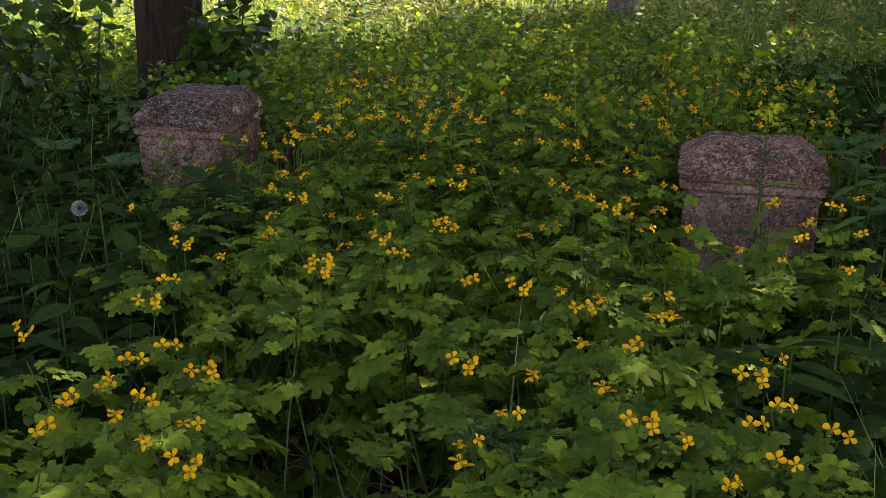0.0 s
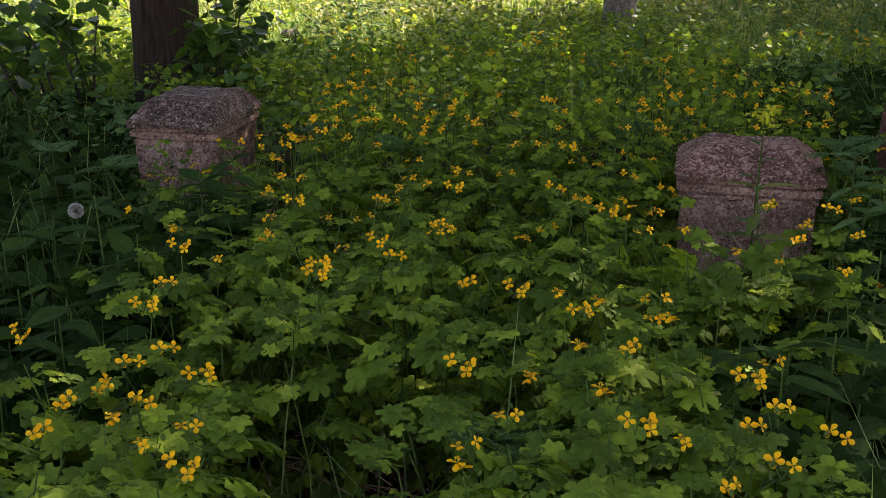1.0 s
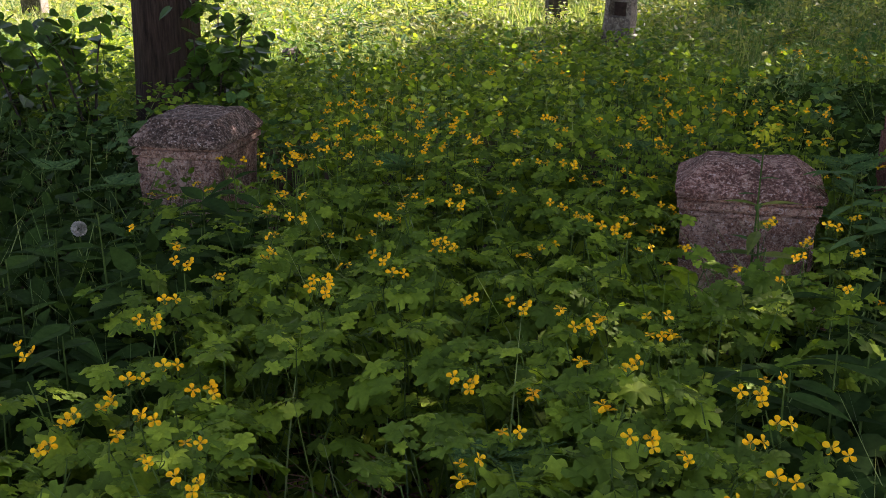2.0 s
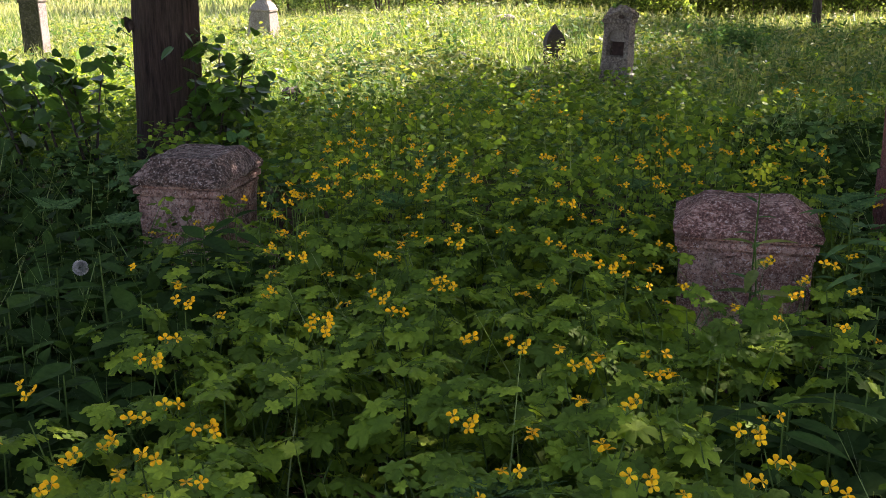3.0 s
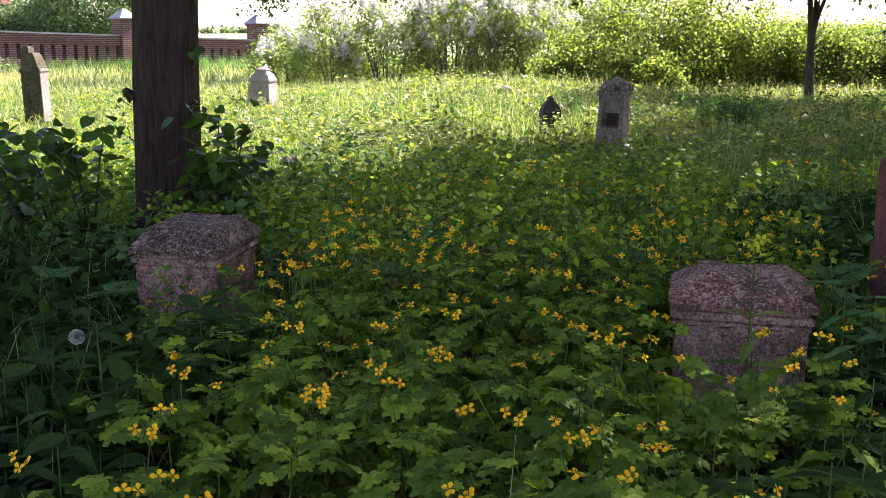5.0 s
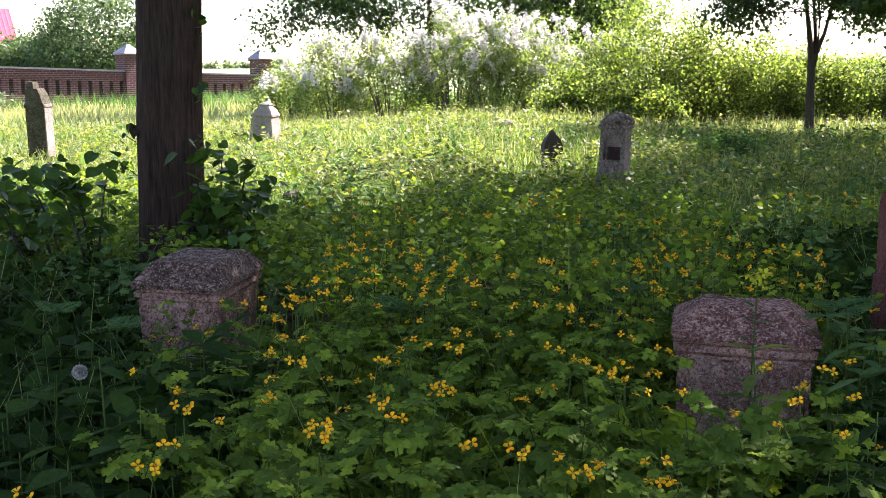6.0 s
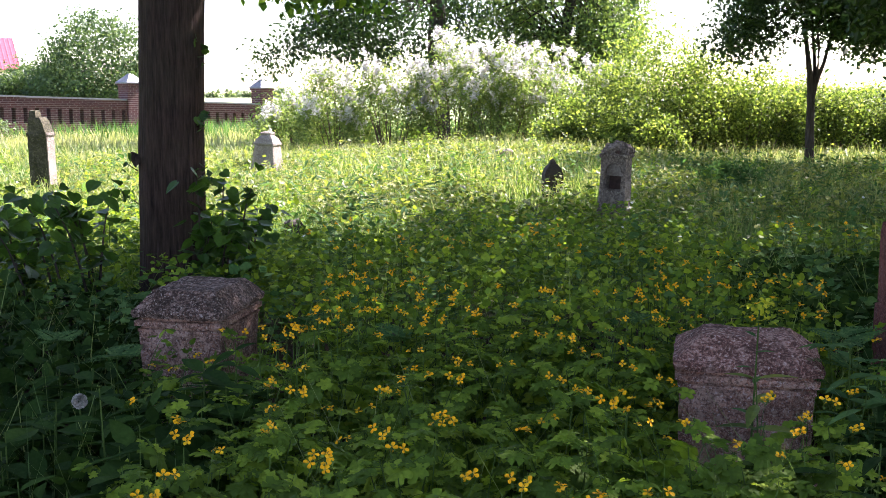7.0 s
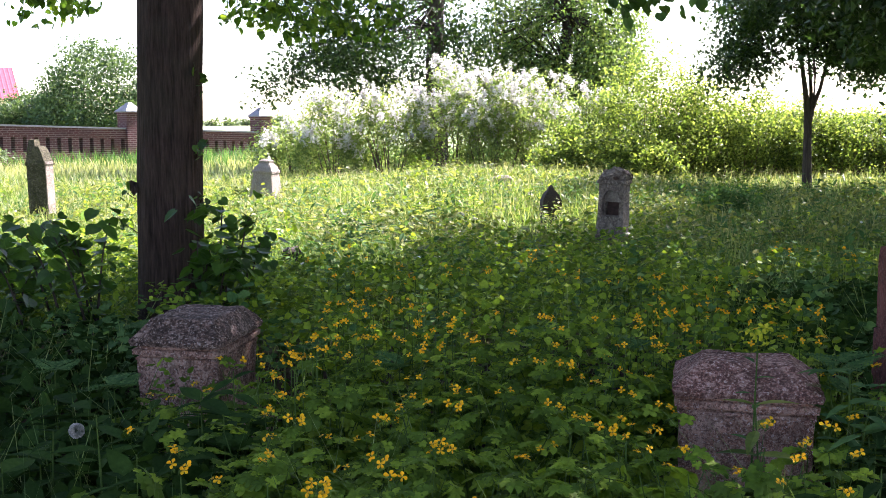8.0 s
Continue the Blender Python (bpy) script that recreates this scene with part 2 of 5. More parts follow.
def mesh_obj(name, verts, faces, mats, mat_index=None, smooth=False, parent=None, label=""):
    me = bpy.data.meshes.new(name)
    me.from_pydata(np.asarray(verts).tolist(), [], faces if isinstance(faces, list) else faces.tolist())
    for m in mats:
        me.materials.append(m)
    if mat_index is not None:
        me.polygons.foreach_set("material_index", np.asarray(mat_index, dtype=np.int32))
    if smooth:
        me.polygons.foreach_set("use_smooth", np.ones(len(me.polygons), dtype=bool))
    me.update()
    ob = new(name, me)
    if parent is not None:
        ob.parent = parent
    if label:
        ob["label"] = label
    return ob


def part(name, bm, material, parent, label="", smooth=False):
    me = bpy.data.meshes.new(name)
    bm.to_mesh(me)
    bm.free()
    me.materials.append(material)
    if smooth:
        me.polygons.foreach_set("use_smooth", np.ones(len(me.polygons), dtype=bool))
    ob = new(name, me)
    ob.parent = parent
    if label:
        ob["label"] = label
    return ob


def empty(name, m):
    ob = new(name)
    ob.empty_display_size = 0.05
    ob.matrix_world = m
    return ob


def turn(yaw, pitch, roll):
    """Arrays of rotation matrices: roll about the blade, lift by pitch, then turn by yaw."""
    yaw, pitch, roll = (np.atleast_1d(np.asarray(a, float)) for a in (yaw, pitch, roll))
    n = max(len(yaw), len(pitch), len(roll))
    yaw, pitch, roll = (np.broadcast_to(a, (n,)) for a in (yaw, pitch, roll))
    z, o = np.zeros(n), np.ones(n)
    rz = np.stack([np.cos(yaw), -np.sin(yaw), z, np.sin(yaw), np.cos(yaw), z, z, z, o], 1).reshape(-1, 3, 3)
    rx = np.stack([o, z, z, z, np.cos(pitch), -np.sin(pitch), z, np.sin(pitch), np.cos(pitch)], 1).reshape(-1, 3, 3)
    ry = np.stack([np.cos(roll), z, np.sin(roll), z, o, z, -np.sin(roll), z, np.cos(roll)], 1).reshape(-1, 3, 3)
    return rz @ rx @ ry


def scatter(tv, tf, loc, rot, size):
    """Copies of a small triangle template, joined into arrays of vertices and faces."""
    tv, tf, loc = np.asarray(tv, float), np.asarray(tf, int), np.asarray(loc, float)
    n, k = len(loc), len(tv)
    size = np.asarray(size, float)
    if size.ndim == 1:
        size = np.repeat(size[:, None], 3, 1)
    v = np.einsum("nij,nkj->nki", rot, tv[None] * size[:, None, :]) + loc[:, None, :]
    f = tf[None] + (np.arange(n) * k)[:, None, None]
    return v.reshape(-1, 3), f.reshape(-1, 3)


def join(pieces):
    vs, fs, ms, off = [], [], [], 0
    for v, f, m in pieces:
        vs.append(v)
        fs.append(f + off)
        ms.append(np.full(len(f), m))
        off += len(v)
    return np.concatenate(vs), np.concatenate(fs), np.concatenate(ms)


def fan(outline, cup=0.0):
    """A blade from its outline, with a middle point sunk or raised by cup."""
    o = np.asarray(outline, float)
    if o.shape[1] == 2:
        o = np.c_[o, np.zeros(len(o))]
    c = o.mean(0) + [0, 0, cup]
    n = len(o)
    return np.vstack([o, c]), np.array([(i, (i + 1) % n, n) for i in range(n)])


RHOMB = (np.array([(0, 0, 0), (-0.36, 0.45, 0.07), (0, 1, -0.08), (0.36, 0.45, 0.07)]), np.array([(0, 2, 1), (0, 3, 2)]))
BLADE = (
    np.array([(-0.5, 0, 0), (0.5, 0, 0), (-0.42, 0.02, 0.55), (0.42, 0.02, 0.55), (0, 0.25, 1.0)]),
    np.array([(0, 1, 3), (0, 3, 2), (2, 3, 4)]),
)


def lance_template(width=0.3, rows=5, droop=0.25):
    v, f = [(0, 0, 0)], []
    for i in range(1, rows):
        y = i / rows
        w = width * math.sin(math.pi * y ** 0.75) * 0.5
        z = -droop * y * y
        v += [(-w, y, z + 0.15 * w), (0, y, z - 0.1 * w), (w, y, z + 0.15 * w)]
    v.append((0, 1, -droop))
    f += [(0, 2, 1), (0, 3, 2)]
    for i in range(rows - 2):
        a = 1 + 3 * i
        f += [(a, a + 1, a + 4), (a, a + 4, a + 3), (a + 1, a + 2, a + 5), (a + 1, a + 5, a + 4)]
    a = 1 + 3 * (rows - 2)
    f += [(a, a + 1, a + 3), (a + 1, a + 2, a + 3)]
    return np.array(v), np.array(f)


LANCE = lance_template()
OVAL = lance_template(0.55, 5, 0.2)
OVAL_MID = lance_template(0.55, 4, 0.2)
OVAL_FAR = lance_template(0.58, 3, 0.2)
LANCE_FAR = lance_template(0.32, 3, 0.25)


def lobed(n=15, lobes=5, deep=0.2, seed=0):
    """A broad round-lobed, scalloped leaflet one unit long, its foot at the origin; midrib sunk, margin wavy."""
    r = np.random.default_rng(seed)
    outer, inner = [(0, 0.02, 0)], [(0, 0.2, -0.03)]
    for i in range(n):
        u_ = i / (n - 1)
        a = -2.55 + 5.1 * u_
        notch = 1 - abs(math.sin(math.pi * lobes * u_))
        rad = 0.5 * (1 - deep * notch ** 2.0) * (1 + 0.05 * math.sin(lobes * 6 * math.pi * u_)) * r.uniform(0.96, 1.04)
        x_, y_ = rad * math.sin(a) * 1.06, 0.5 + rad * math.cos(a)
        outer.append((x_, y_, 0.05 * r.normal() - 0.1 * abs(x_) - 0.08 * y_ * y_))
        inner.append((x_ * 0.5, 0.5 + (y_ - 0.5) * 0.5, 0.035 + 0.03 * r.normal()))
    k = n + 1
    v = np.array(outer + inner + [(0, 0.5, -0.05)])
    f = []
    for i in range(k):
        j = (i + 1) % k
        f += [(j, i, k + i), (j, k + i, k + j), (k + j, k + i, 2 * k)]
    return v, np.array(f)


def heart():
    pts = [(0, 0.06), (0.2, -0.04), (0.42, 0.1), (0.5, 0.36), (0.38, 0.66), (0.16, 0.88), (0, 1.05), (-0.16, 0.88), (-0.38, 0.66), (-0.5, 0.36), (-0.42, 0.1), (-0.2, -0.04)]
    v, f = fan([(x, y, 0.1 * abs(x) - 0.15 * y * y) for x, y in pts], -0.05)
    return v, f


HEART = heart()


def tube_arrays(path, radii, sides=6):
    """A tapered tube along a path."""
    path = [Vector(p) for p in path]
    v, f = [], []
    for i, p in enumerate(path):
        d = (path[min(i + 1, len(path) - 1)] - path[max(i - 1, 0)]).normalized()
        q = d.to_track_quat("Z", "Y").to_matrix()
        for k in range(sides):
            a = 2 * math.pi * k / sides
            v.append(p + q @ Vector((math.cos(a) * radii[i], math.sin(a) * radii[i], 0)))
    for i in range(len(path) - 1):
        for k in range(sides):
            a, b = i * sides + k, i * sides + (k + 1) % sides
            f += [(a, b, b + sides), (a, b + sides, a + sides)]
    return np.array([tuple(p) for p in v]), np.array(f)


def loft(sections, segs=8, rough=0.004, seed=0, top=True):
    """A weathered block: rectangles (z, half width, half depth[, dx, dy]) joined up, corners and edges worn."""
    bm = bmesh.new()
    rings = []
    for s in sections:
        z, w, d = s[:3]
        dx, dy = (s[3], s[4]) if len(s) > 3 else (0, 0)
        ring = []
        for side in range(4):
            for i in range(segs):
                t = i / segs
                c = [(-1 + 2 * t, -1), (1, -1 + 2 * t), (1 - 2 * t, 1), (-1, 1 - 2 * t)][side]
                worn = 1 - 0.018 * (abs(c[0]) * abs(c[1])) ** 6
                p = Vector((c[0] * w * worn + dx, c[1] * d * worn + dy, z))
                n = noise.noise_vector(p * 14 + Vector((seed * 3.1, seed, 0))) * rough + noise.noise_vector(p * 45 + Vector((seed, 0, 5))) * rough * 0.5
                ring.append(bm.verts.new(p + n))
        rings.append(ring)
    n = 4 * segs
    for a, b in zip(rings, rings[1:]):
        for i in range(n):
            bm.faces.new((a[i], a[(i + 1) % n], b[(i + 1) % n], b[i]))
    for ring, flip in ((rings[0], True), (rings[-1], False)):
        if not flip and not top:
            continue
        c = bm.verts.new(sum((v.co for v in ring), Vector()) / n)
        for i in range(n):
            tri = (ring[i], ring[(i + 1) % n], c)
            bm.faces.new(tri[::-1] if flip else tri)
    return bm


def box_bm(x0, x1, y0, y1, z0, z1, bev=0.01):
    bm = bmesh.new()
    bmesh.ops.create_cube(bm, size=1)
    for v in bm.verts:
        v.co = Vector(((x0 + x1) / 2 + v.co.x * (x1 - x0), (y0 + y1) / 2 + v.co.y * (y1 - y0), (z0 + z1) / 2 + v.co.z * (z1 - z0)))
    if bev:
        bmesh.ops.bevel(bm, geom=bm.edges[:], offset=bev, segments=2, affect="EDGES")
    return bm


def bm_arrays(v, f):
    bm = bmesh.new()
    vs = [bm.verts.new(p) for p in v]
    for t in f:
        try:
            bm.faces.new([vs[i] for i in t])
        except ValueError:
            pass
    return bm


# ---- ground ----
def mound(x, y):
    z = 0.36 * math.exp(-(((x - 0.8) / 3.0) ** 2 + ((y - 19) / 3.5) ** 2))
    z += 0.05 * noise.noise(Vector((x * 0.35, y * 0.35, 0)))
    return z * min(1, max(0, (y - 2) / 4)) if y < 60 else z * 0.2


gx = np.unique(np.r_[-2500, -1200, -600, -300, -150, -90, np.arange(-60, -12, 4), np.arange(-12, 12.01, 0.4), np.arange(16, 61, 4), 90, 150, 300, 600, 1200, 2500])
gy = np.unique(np.r_[-900, -300, -100, -40, -20, -10, np.arange(-4, 30, 0.4), np.arange(30, 60, 3), 75, 100, 140, 200, 300, 500, 900, 1800, 3500])
gv = [(x, y, mound(x, y)) for y in gy for x in gx]
nx = len(gx)
gf = [(j * nx + i, j * nx + i + 1, (j + 1) * nx + i + 1, (j + 1) * nx + i) for j in range(len(gy) - 1) for i in range(nx - 1)]
tagged(mesh_obj("ground", gv, gf, [M_GROUND], smooth=True), "dark soil and litter turning into open grassy land", "ground", kind="structure")


# ---- brick wall behind the churchyard ----
U = Vector((0.653, 0.757, 0)).normalized()
WALL0 = Vector((-12.8, 40.0, 0))
WANG = math.degrees(math.atan2(U.y, U.x))


def wall_z(u):
    return 1.40 - 0.033 * u


def slanted_box(u0, u1, y0, y1, zb, dz0, dz1):
    """A block along the wall; its top (and foot, if zb is None) follow the wall's slope."""
    bm = bmesh.new()
    v = []
    for u in (u0, u1):
        for y in (y0, y1):
            for lo in (True, False):
                z = (wall_z(u) + dz0 if zb is None else zb) if lo else wall_z(u) + dz1
                v.append(bm.verts.new((u, y, z)))
    for q in ((0, 1, 3, 2), (4, 6, 7, 5), (0, 4, 5, 1), (2, 3, 7, 6), (0, 2, 6, 4), (1, 5, 7, 3)):
        bm.faces.new([v[i] for i in q])
    bmesh.ops.recalc_face_normals(bm, faces=bm.faces[:])
    return bm


wall = tagged(empty("wall_far", pose(WALL0.x, WALL0.y, 0, 0, 0, WANG)), "low dark red brick churchyard wall with slot openings", "wall", kind="structure")
WU0, WU1, STEP = -11.0, 7.6, 0.43
part("plinth", slanted_box(WU0, WU1, -0.2, 0.2, -0.3, 0, -0.95), M_BRICK, wall)
part("upper_courses", slanted_box(WU0, WU1, -0.2, 0.2, None, -0.42, -0.06), M_BRICK, wall)
part("corbel", slanted_box(WU0, WU1, -0.235, 0.235, None, -0.3, -0.22), M_BRICK, wall)
part("coping", slanted_box(WU0, WU1, -0.26, 0.26, None, -0.06, 0.0), M_CAP, wall, "grey weathered coping")
u = WU0
while u < WU1 - 0.3:
    part("pier", slanted_box(u, u + 0.28, -0.2, 0.2, None, -0.96, -0.41), M_BRICK, wall)
    u += STEP
for pu, ztop, zapex in ((-7.9, 2.05, 2.4), (1.42, 1.98, 2.3), (7.76, 1.81, 2.15)):
    p = tagged(empty("gate_pillar", pose(*(WALL0 + U * pu), 0, 0, WANG)), "square red brick wall pillar with a grey pyramid cap", "pillar", "wall pillars")
    part("shaft", box_bm(-0.32, 0.32, -0.32, 0.32, -0.2, ztop - 0.06, 0.01), M_BRICK, p)
    part("necking", box_bm(-0.36, 0.36, -0.36, 0.36, ztop - 0.12, ztop - 0.04, 0.01), M_BRICK, p)
    part("cap", loft([(ztop - 0.04, 0.4, 0.4), (ztop, 0.4, 0.4), (ztop + 0.06, 0.34, 0.34), (zapex - 0.06, 0.12, 0.12), (zapex, 0.07, 0.07)], 3, 0.003), M_CAP, p, "grey pyramid cap")


# ---- gravestones ----
def pedestal(name, m, hw, hd, ridge_w, ridge_d, h, label, seed, stone, capstone):
    """Low pedestal: plinth, shaft with worn corners, banded moulding and a hipped cap."""
    g = tagged(empty(name, m), label, "gravestone", "stone pedestals")
    e = h
    part("plinth", loft([(-0.15, hw + 0.05, hd + 0.05), (0.02, hw + 0.05, hd + 0.05), (0.08, hw + 0.04, hd + 0.04), (0.1, hw - 0.02, hd - 0.02)], 10, 0.012, seed), stone, g, "half-buried plinth")
    rows = [(0.09 + (e - 0.18) * k / 9, hw - 0.026 - 0.004 * math.sin(math.pi * k / 9), hd - 0.026 - 0.004 * math.sin(math.pi * k / 9)) for k in range(10)]
    part("shaft", loft(rows, 22, 0.009, seed + 1), stone, g, "pitted and flaking")
    part("moulding", loft([(e - 0.092, hw - 0.03, hd - 0.03), (e - 0.088, hw - 0.02, hd - 0.02), (e - 0.076, hw - 0.02, hd - 0.02), (e - 0.072, hw - 0.034, hd - 0.034), (e - 0.064, hw - 0.034, hd - 0.034),
                           (e - 0.06, hw - 0.01, hd - 0.01), (e - 0.036, hw - 0.008, hd - 0.008), (e - 0.032, hw - 0.03, hd - 0.03), (e - 0.02, hw - 0.03, hd - 0.03)], 22, 0.003, seed + 2), stone, g, "worn banded moulding")
    slope = [(e + 0.012 + 0.084 * k / 6, hw + (ridge_w - hw) * k / 6, hd + (ridge_d - hd) * k / 6) for k in range(7)]
    part("cap", loft([(e - 0.022, hw - 0.025, hd - 0.025), (e - 0.018, hw - 0.003, hd - 0.003), (e + 0.002, hw + 0.003, hd + 0.003), (e + 0.008, hw + 0.002, hd + 0.002)] + slope
                     + [(e + 0.0985, ridge_w * 0.9, ridge_d * 0.9), (e + 0.096, ridge_w * 0.5, ridge_d * 0.5)], 24, 0.007, seed + 3), capstone, g, "hipped lichen-spotted cap")
    return g


pedestal("stone_pedestal", pose(-1.208, 5.2, 0, 0, 0.4, -9), 0.225, 0.31, 0.155, 0.21, 0.546, "weathered dirty pink stone grave pedestal with dark mossy hipped cap", 3, M_DARKSTONE, M_DARKCAP)
pedestal("stone_pedestal", pose(1.183, 4.19, 0, 0, 0.5, -14), 0.278, 0.24, 0.172, 0.11, 0.53, "weathered pink stone grave pedestal among celandine", 9, M_STONE, M_STONECAP)

# grey stele with a niche
st = tagged(empty("niche_stele", pose(1.76, 11.4, 0, 0, 2.0, -26)), "weathered grey stone stele with arched niche and broken pediment", "gravestone")
part("shaft", loft([(-0.1, 0.16, 0.13), (0.35, 0.155, 0.125), (0.43, 0.145, 0.116), (0.5, 0.142, 0.114)], 8, 0.008, 21), M_GREYSTONE, st, "rough lower block")
for sx in (-1, 1):
    part("jamb", loft([(0.498, 0.025, 0.112, sx * 0.115, 0), (0.7, 0.023, 0.11, sx * 0.114, 0), (0.9, 0.024, 0.11, sx * 0.113, 0)], 5, 0.005, 22 + sx), M_GREYSTONE, st)
# niche back coloured dark, so the recess carries its shade in the material
part("niche_back", box_bm(-0.096, 0.096, 0.01, 0.1, 0.49, 0.9, 0.004), M_VOID, st, "back of the square niche, coloured dark for its shade")
arch = bmesh.new()
ring = []
for y in (-0.104, -0.05):
    row = []
    for k in range(13):
        a = math.pi * k / 12
        row.append((arch.verts.new((0.086 * math.cos(a), y, 0.745 + 0.088 * math.sin(a))), arch.verts.new((0.096 * math.cos(a), y, 0.905))))
    ring.append(row)
for k in range(12):
    for y in (0, 1):
        q = (ring[y][k][0], ring[y][k + 1][0], ring[y][k + 1][1], ring[y][k][1])
        arch.faces.new(q if y == 0 else q[::-1])
    arch.faces.new((ring[0][k][0], ring[1][k][0], ring[1][k + 1][0], ring[0][k + 1][0]))
part("arch", arch, M_GREYSTONE, st, "round-arched recess")
for sx in (-1, 1):
    part("cheek", box_bm(sx * 0.084 - 0.014, sx * 0.084 + 0.014, -0.05, 0.014, 0.5, 0.71, 0.006), M_GREYSTONE, st)
part("tympanum", box_bm(-0.097, 0.097, -0.03, 0.014, 0.7, 0.9, 0.006), M_TANSTONE, st, "brownish recessed stone under the arch")
part("sill", loft([(0.495, 0.094, 0.05, 0, -0.058), (0.545, 0.094, 0.052, 0, -0.058), (0.56, 0.092, 0.036, 0, -0.045)], 5, 0.006, 28), M_GREYSTONE, st)
part("cornice", loft([(0.892, 0.138, 0.118), (0.902, 0.152, 0.128), (0.922, 0.154, 0.13), (0.936, 0.142, 0.12)], 8, 0.006, 25), M_GREYSTONE, st)
part("pediment", loft([(0.934, 0.145, 0.118), (0.965, 0.142, 0.115), (0.995, 0.128, 0.108, 0.006, 0), (1.025, 0.1, 0.09, 0.018, 0), (1.05, 0.06, 0.07, 0.024, 0), (1.065, 0.025, 0.05, 0.022, 0)], 12, 0.04, 26), M_GREYSTONE, st, "broken crumbling pediment")
# dark blocks on the pediment stand for its shaded holes
for sx, sz in ((-0.075, 0.965), (0.045, 0.958)):
    part("chip", box_bm(sx - 0.03, sx + 0.03, -0.135, -0.08, sz - 0.016, sz + 0.016, 0.01), M_VOID, st, "dark block giving a broken hollow its shade")

# small dark finial in the grass
fn = tagged(empty("grave_finial", pose(1.43, 14.6, 0.06, 0, 0, 10)), "small dark cast-iron grave marker with pointed top", "grave marker")
part("block", loft([(-0.1, 0.12, 0.09), (0.3, 0.13, 0.095), (0.42, 0.128, 0.09), (0.5, 0.1, 0.07), (0.555, 0.055, 0.045)], 5, 0.006, 31), M_IRON, fn)
part("knob", loft([(0.55, 0.05, 0.042), (0.575, 0.042, 0.038), (0.6, 0.03, 0.028), (0.63, 0.008, 0.008)], 4, 0.003, 32), M_IRON, fn)

# tall mossy stele
sl = tagged(empty("mossy_stele", pose(-5.62, 15.1, 0, 0, -1.5, -11)), "tall narrow mossy stone stele with stepped broken top", "gravestone")
part("shaft", loft([(-0.1, 0.16, 0.13), (0.2, 0.155, 0.125), (0.25, 0.14, 0.115), (0.98, 0.138, 0.112)], 7, 0.007, 41), M_MOSSSTONE, sl)
# two thin paler slabs put the sunlight on this side into the colour
part("side_face", box_bm(0.13, 0.148, -0.098, 0.098, 0.28, 0.972, 0.004), M_TANSTONE, sl, "side face in a paler stone colour, as if sunlit")
part("side_cap", box_bm(0.13, 0.153, -0.1, 0.1, 0.985, 1.03, 0.004), M_TANSTONE, sl)
part("shoulder", loft([(0.975, 0.15, 0.12), (1.02, 0.15, 0.12), (1.05, 0.135, 0.11), (1.14, 0.115, 0.105, -0.012, 0), (1.2, 0.1, 0.1, -0.02, 0), (1.24, 0.085, 0.09, -0.035, 0)], 7, 0.008, 42), M_MOSSSTONE, sl, "stepped sloping shoulder")
part("stub", loft([(1.235, 0.05, 0.075, -0.06, 0), (1.3, 0.05, 0.072, -0.062, 0), (1.335, 0.04, 0.06, -0.062, 0)], 5, 0.008, 43), M_MOSSSTONE, sl, "broken stub")

# tan obelisk base
ob = tagged(empty("tan_gravestone", pose(-2.93, 17.6, 0, 0, 2.5, -16)), "pale tan tapering gravestone with moulded cap", "gravestone")
part("body", loft([(-0.1, 0.23, 0.21), (0.3, 0.215, 0.195), (0.7, 0.165, 0.155), (0.73, 0.16, 0.15)], 7, 0.006, 51), M_TANSTONE, ob)
part("moulding", loft([(0.728, 0.15, 0.14), (0.74, 0.175, 0.165), (0.77, 0.178, 0.168), (0.79, 0.16, 0.15)], 7, 0.005, 52), M_TANSTONE, ob)
part("cap", loft([(0.788, 0.16, 0.15), (0.84, 0.14, 0.13), (0.89, 0.09, 0.09), (0.905, 0.085, 0.085), (0.93, 0.095, 0.09), (0.955, 0.05, 0.05)], 6, 0.006, 53), M_TANSTONE, ob, "stepped cap with a worn knob")

# red stone post with iron rods
rp = tagged(empty("red_stone_post", pose(2.292, 4.85, 0, 0, 0, -6)), "dark red stone grave post with rusty iron rods on top", "gravestone")
part("base", loft([(-0.1, 0.27, 0.25), (0.5, 0.268, 0.248), (0.56, 0.262, 0.242), (0.58, 0.235, 0.215)], 9, 0.008, 61), M_REDSTONE, rp)
part("body", loft([(0.575, 0.258, 0.236), (0.9, 0.256, 0.234), (0.955, 0.25, 0.228), (0.97, 0.19, 0.175)], 9, 0.008, 62), M_REDSTONE, rp)
part("stub", loft([(0.975, 0.185, 0.17), (1.06, 0.18, 0.165), (1.11, 0.165, 0.15)], 8, 0.012, 63), M_REDSTONE, rp, "broken upper block")
for i, (rx, rh) in enumerate(((-0.248, 1.2), (-0.23, 1.26), (-0.06, 1.21), (0.1, 1.24))):
    v, f = tube_arrays([(rx, -0.12, 0.9), (rx + 0.003, -0.12, 1.1), (rx + 0.008 * (-1) ** i, -0.115, rh)], [0.008, 0.008, 0.006], 6)
    part("iron_rod", bm_arrays(v, f), M_IRON, rp, "rusty upright iron rod", True)

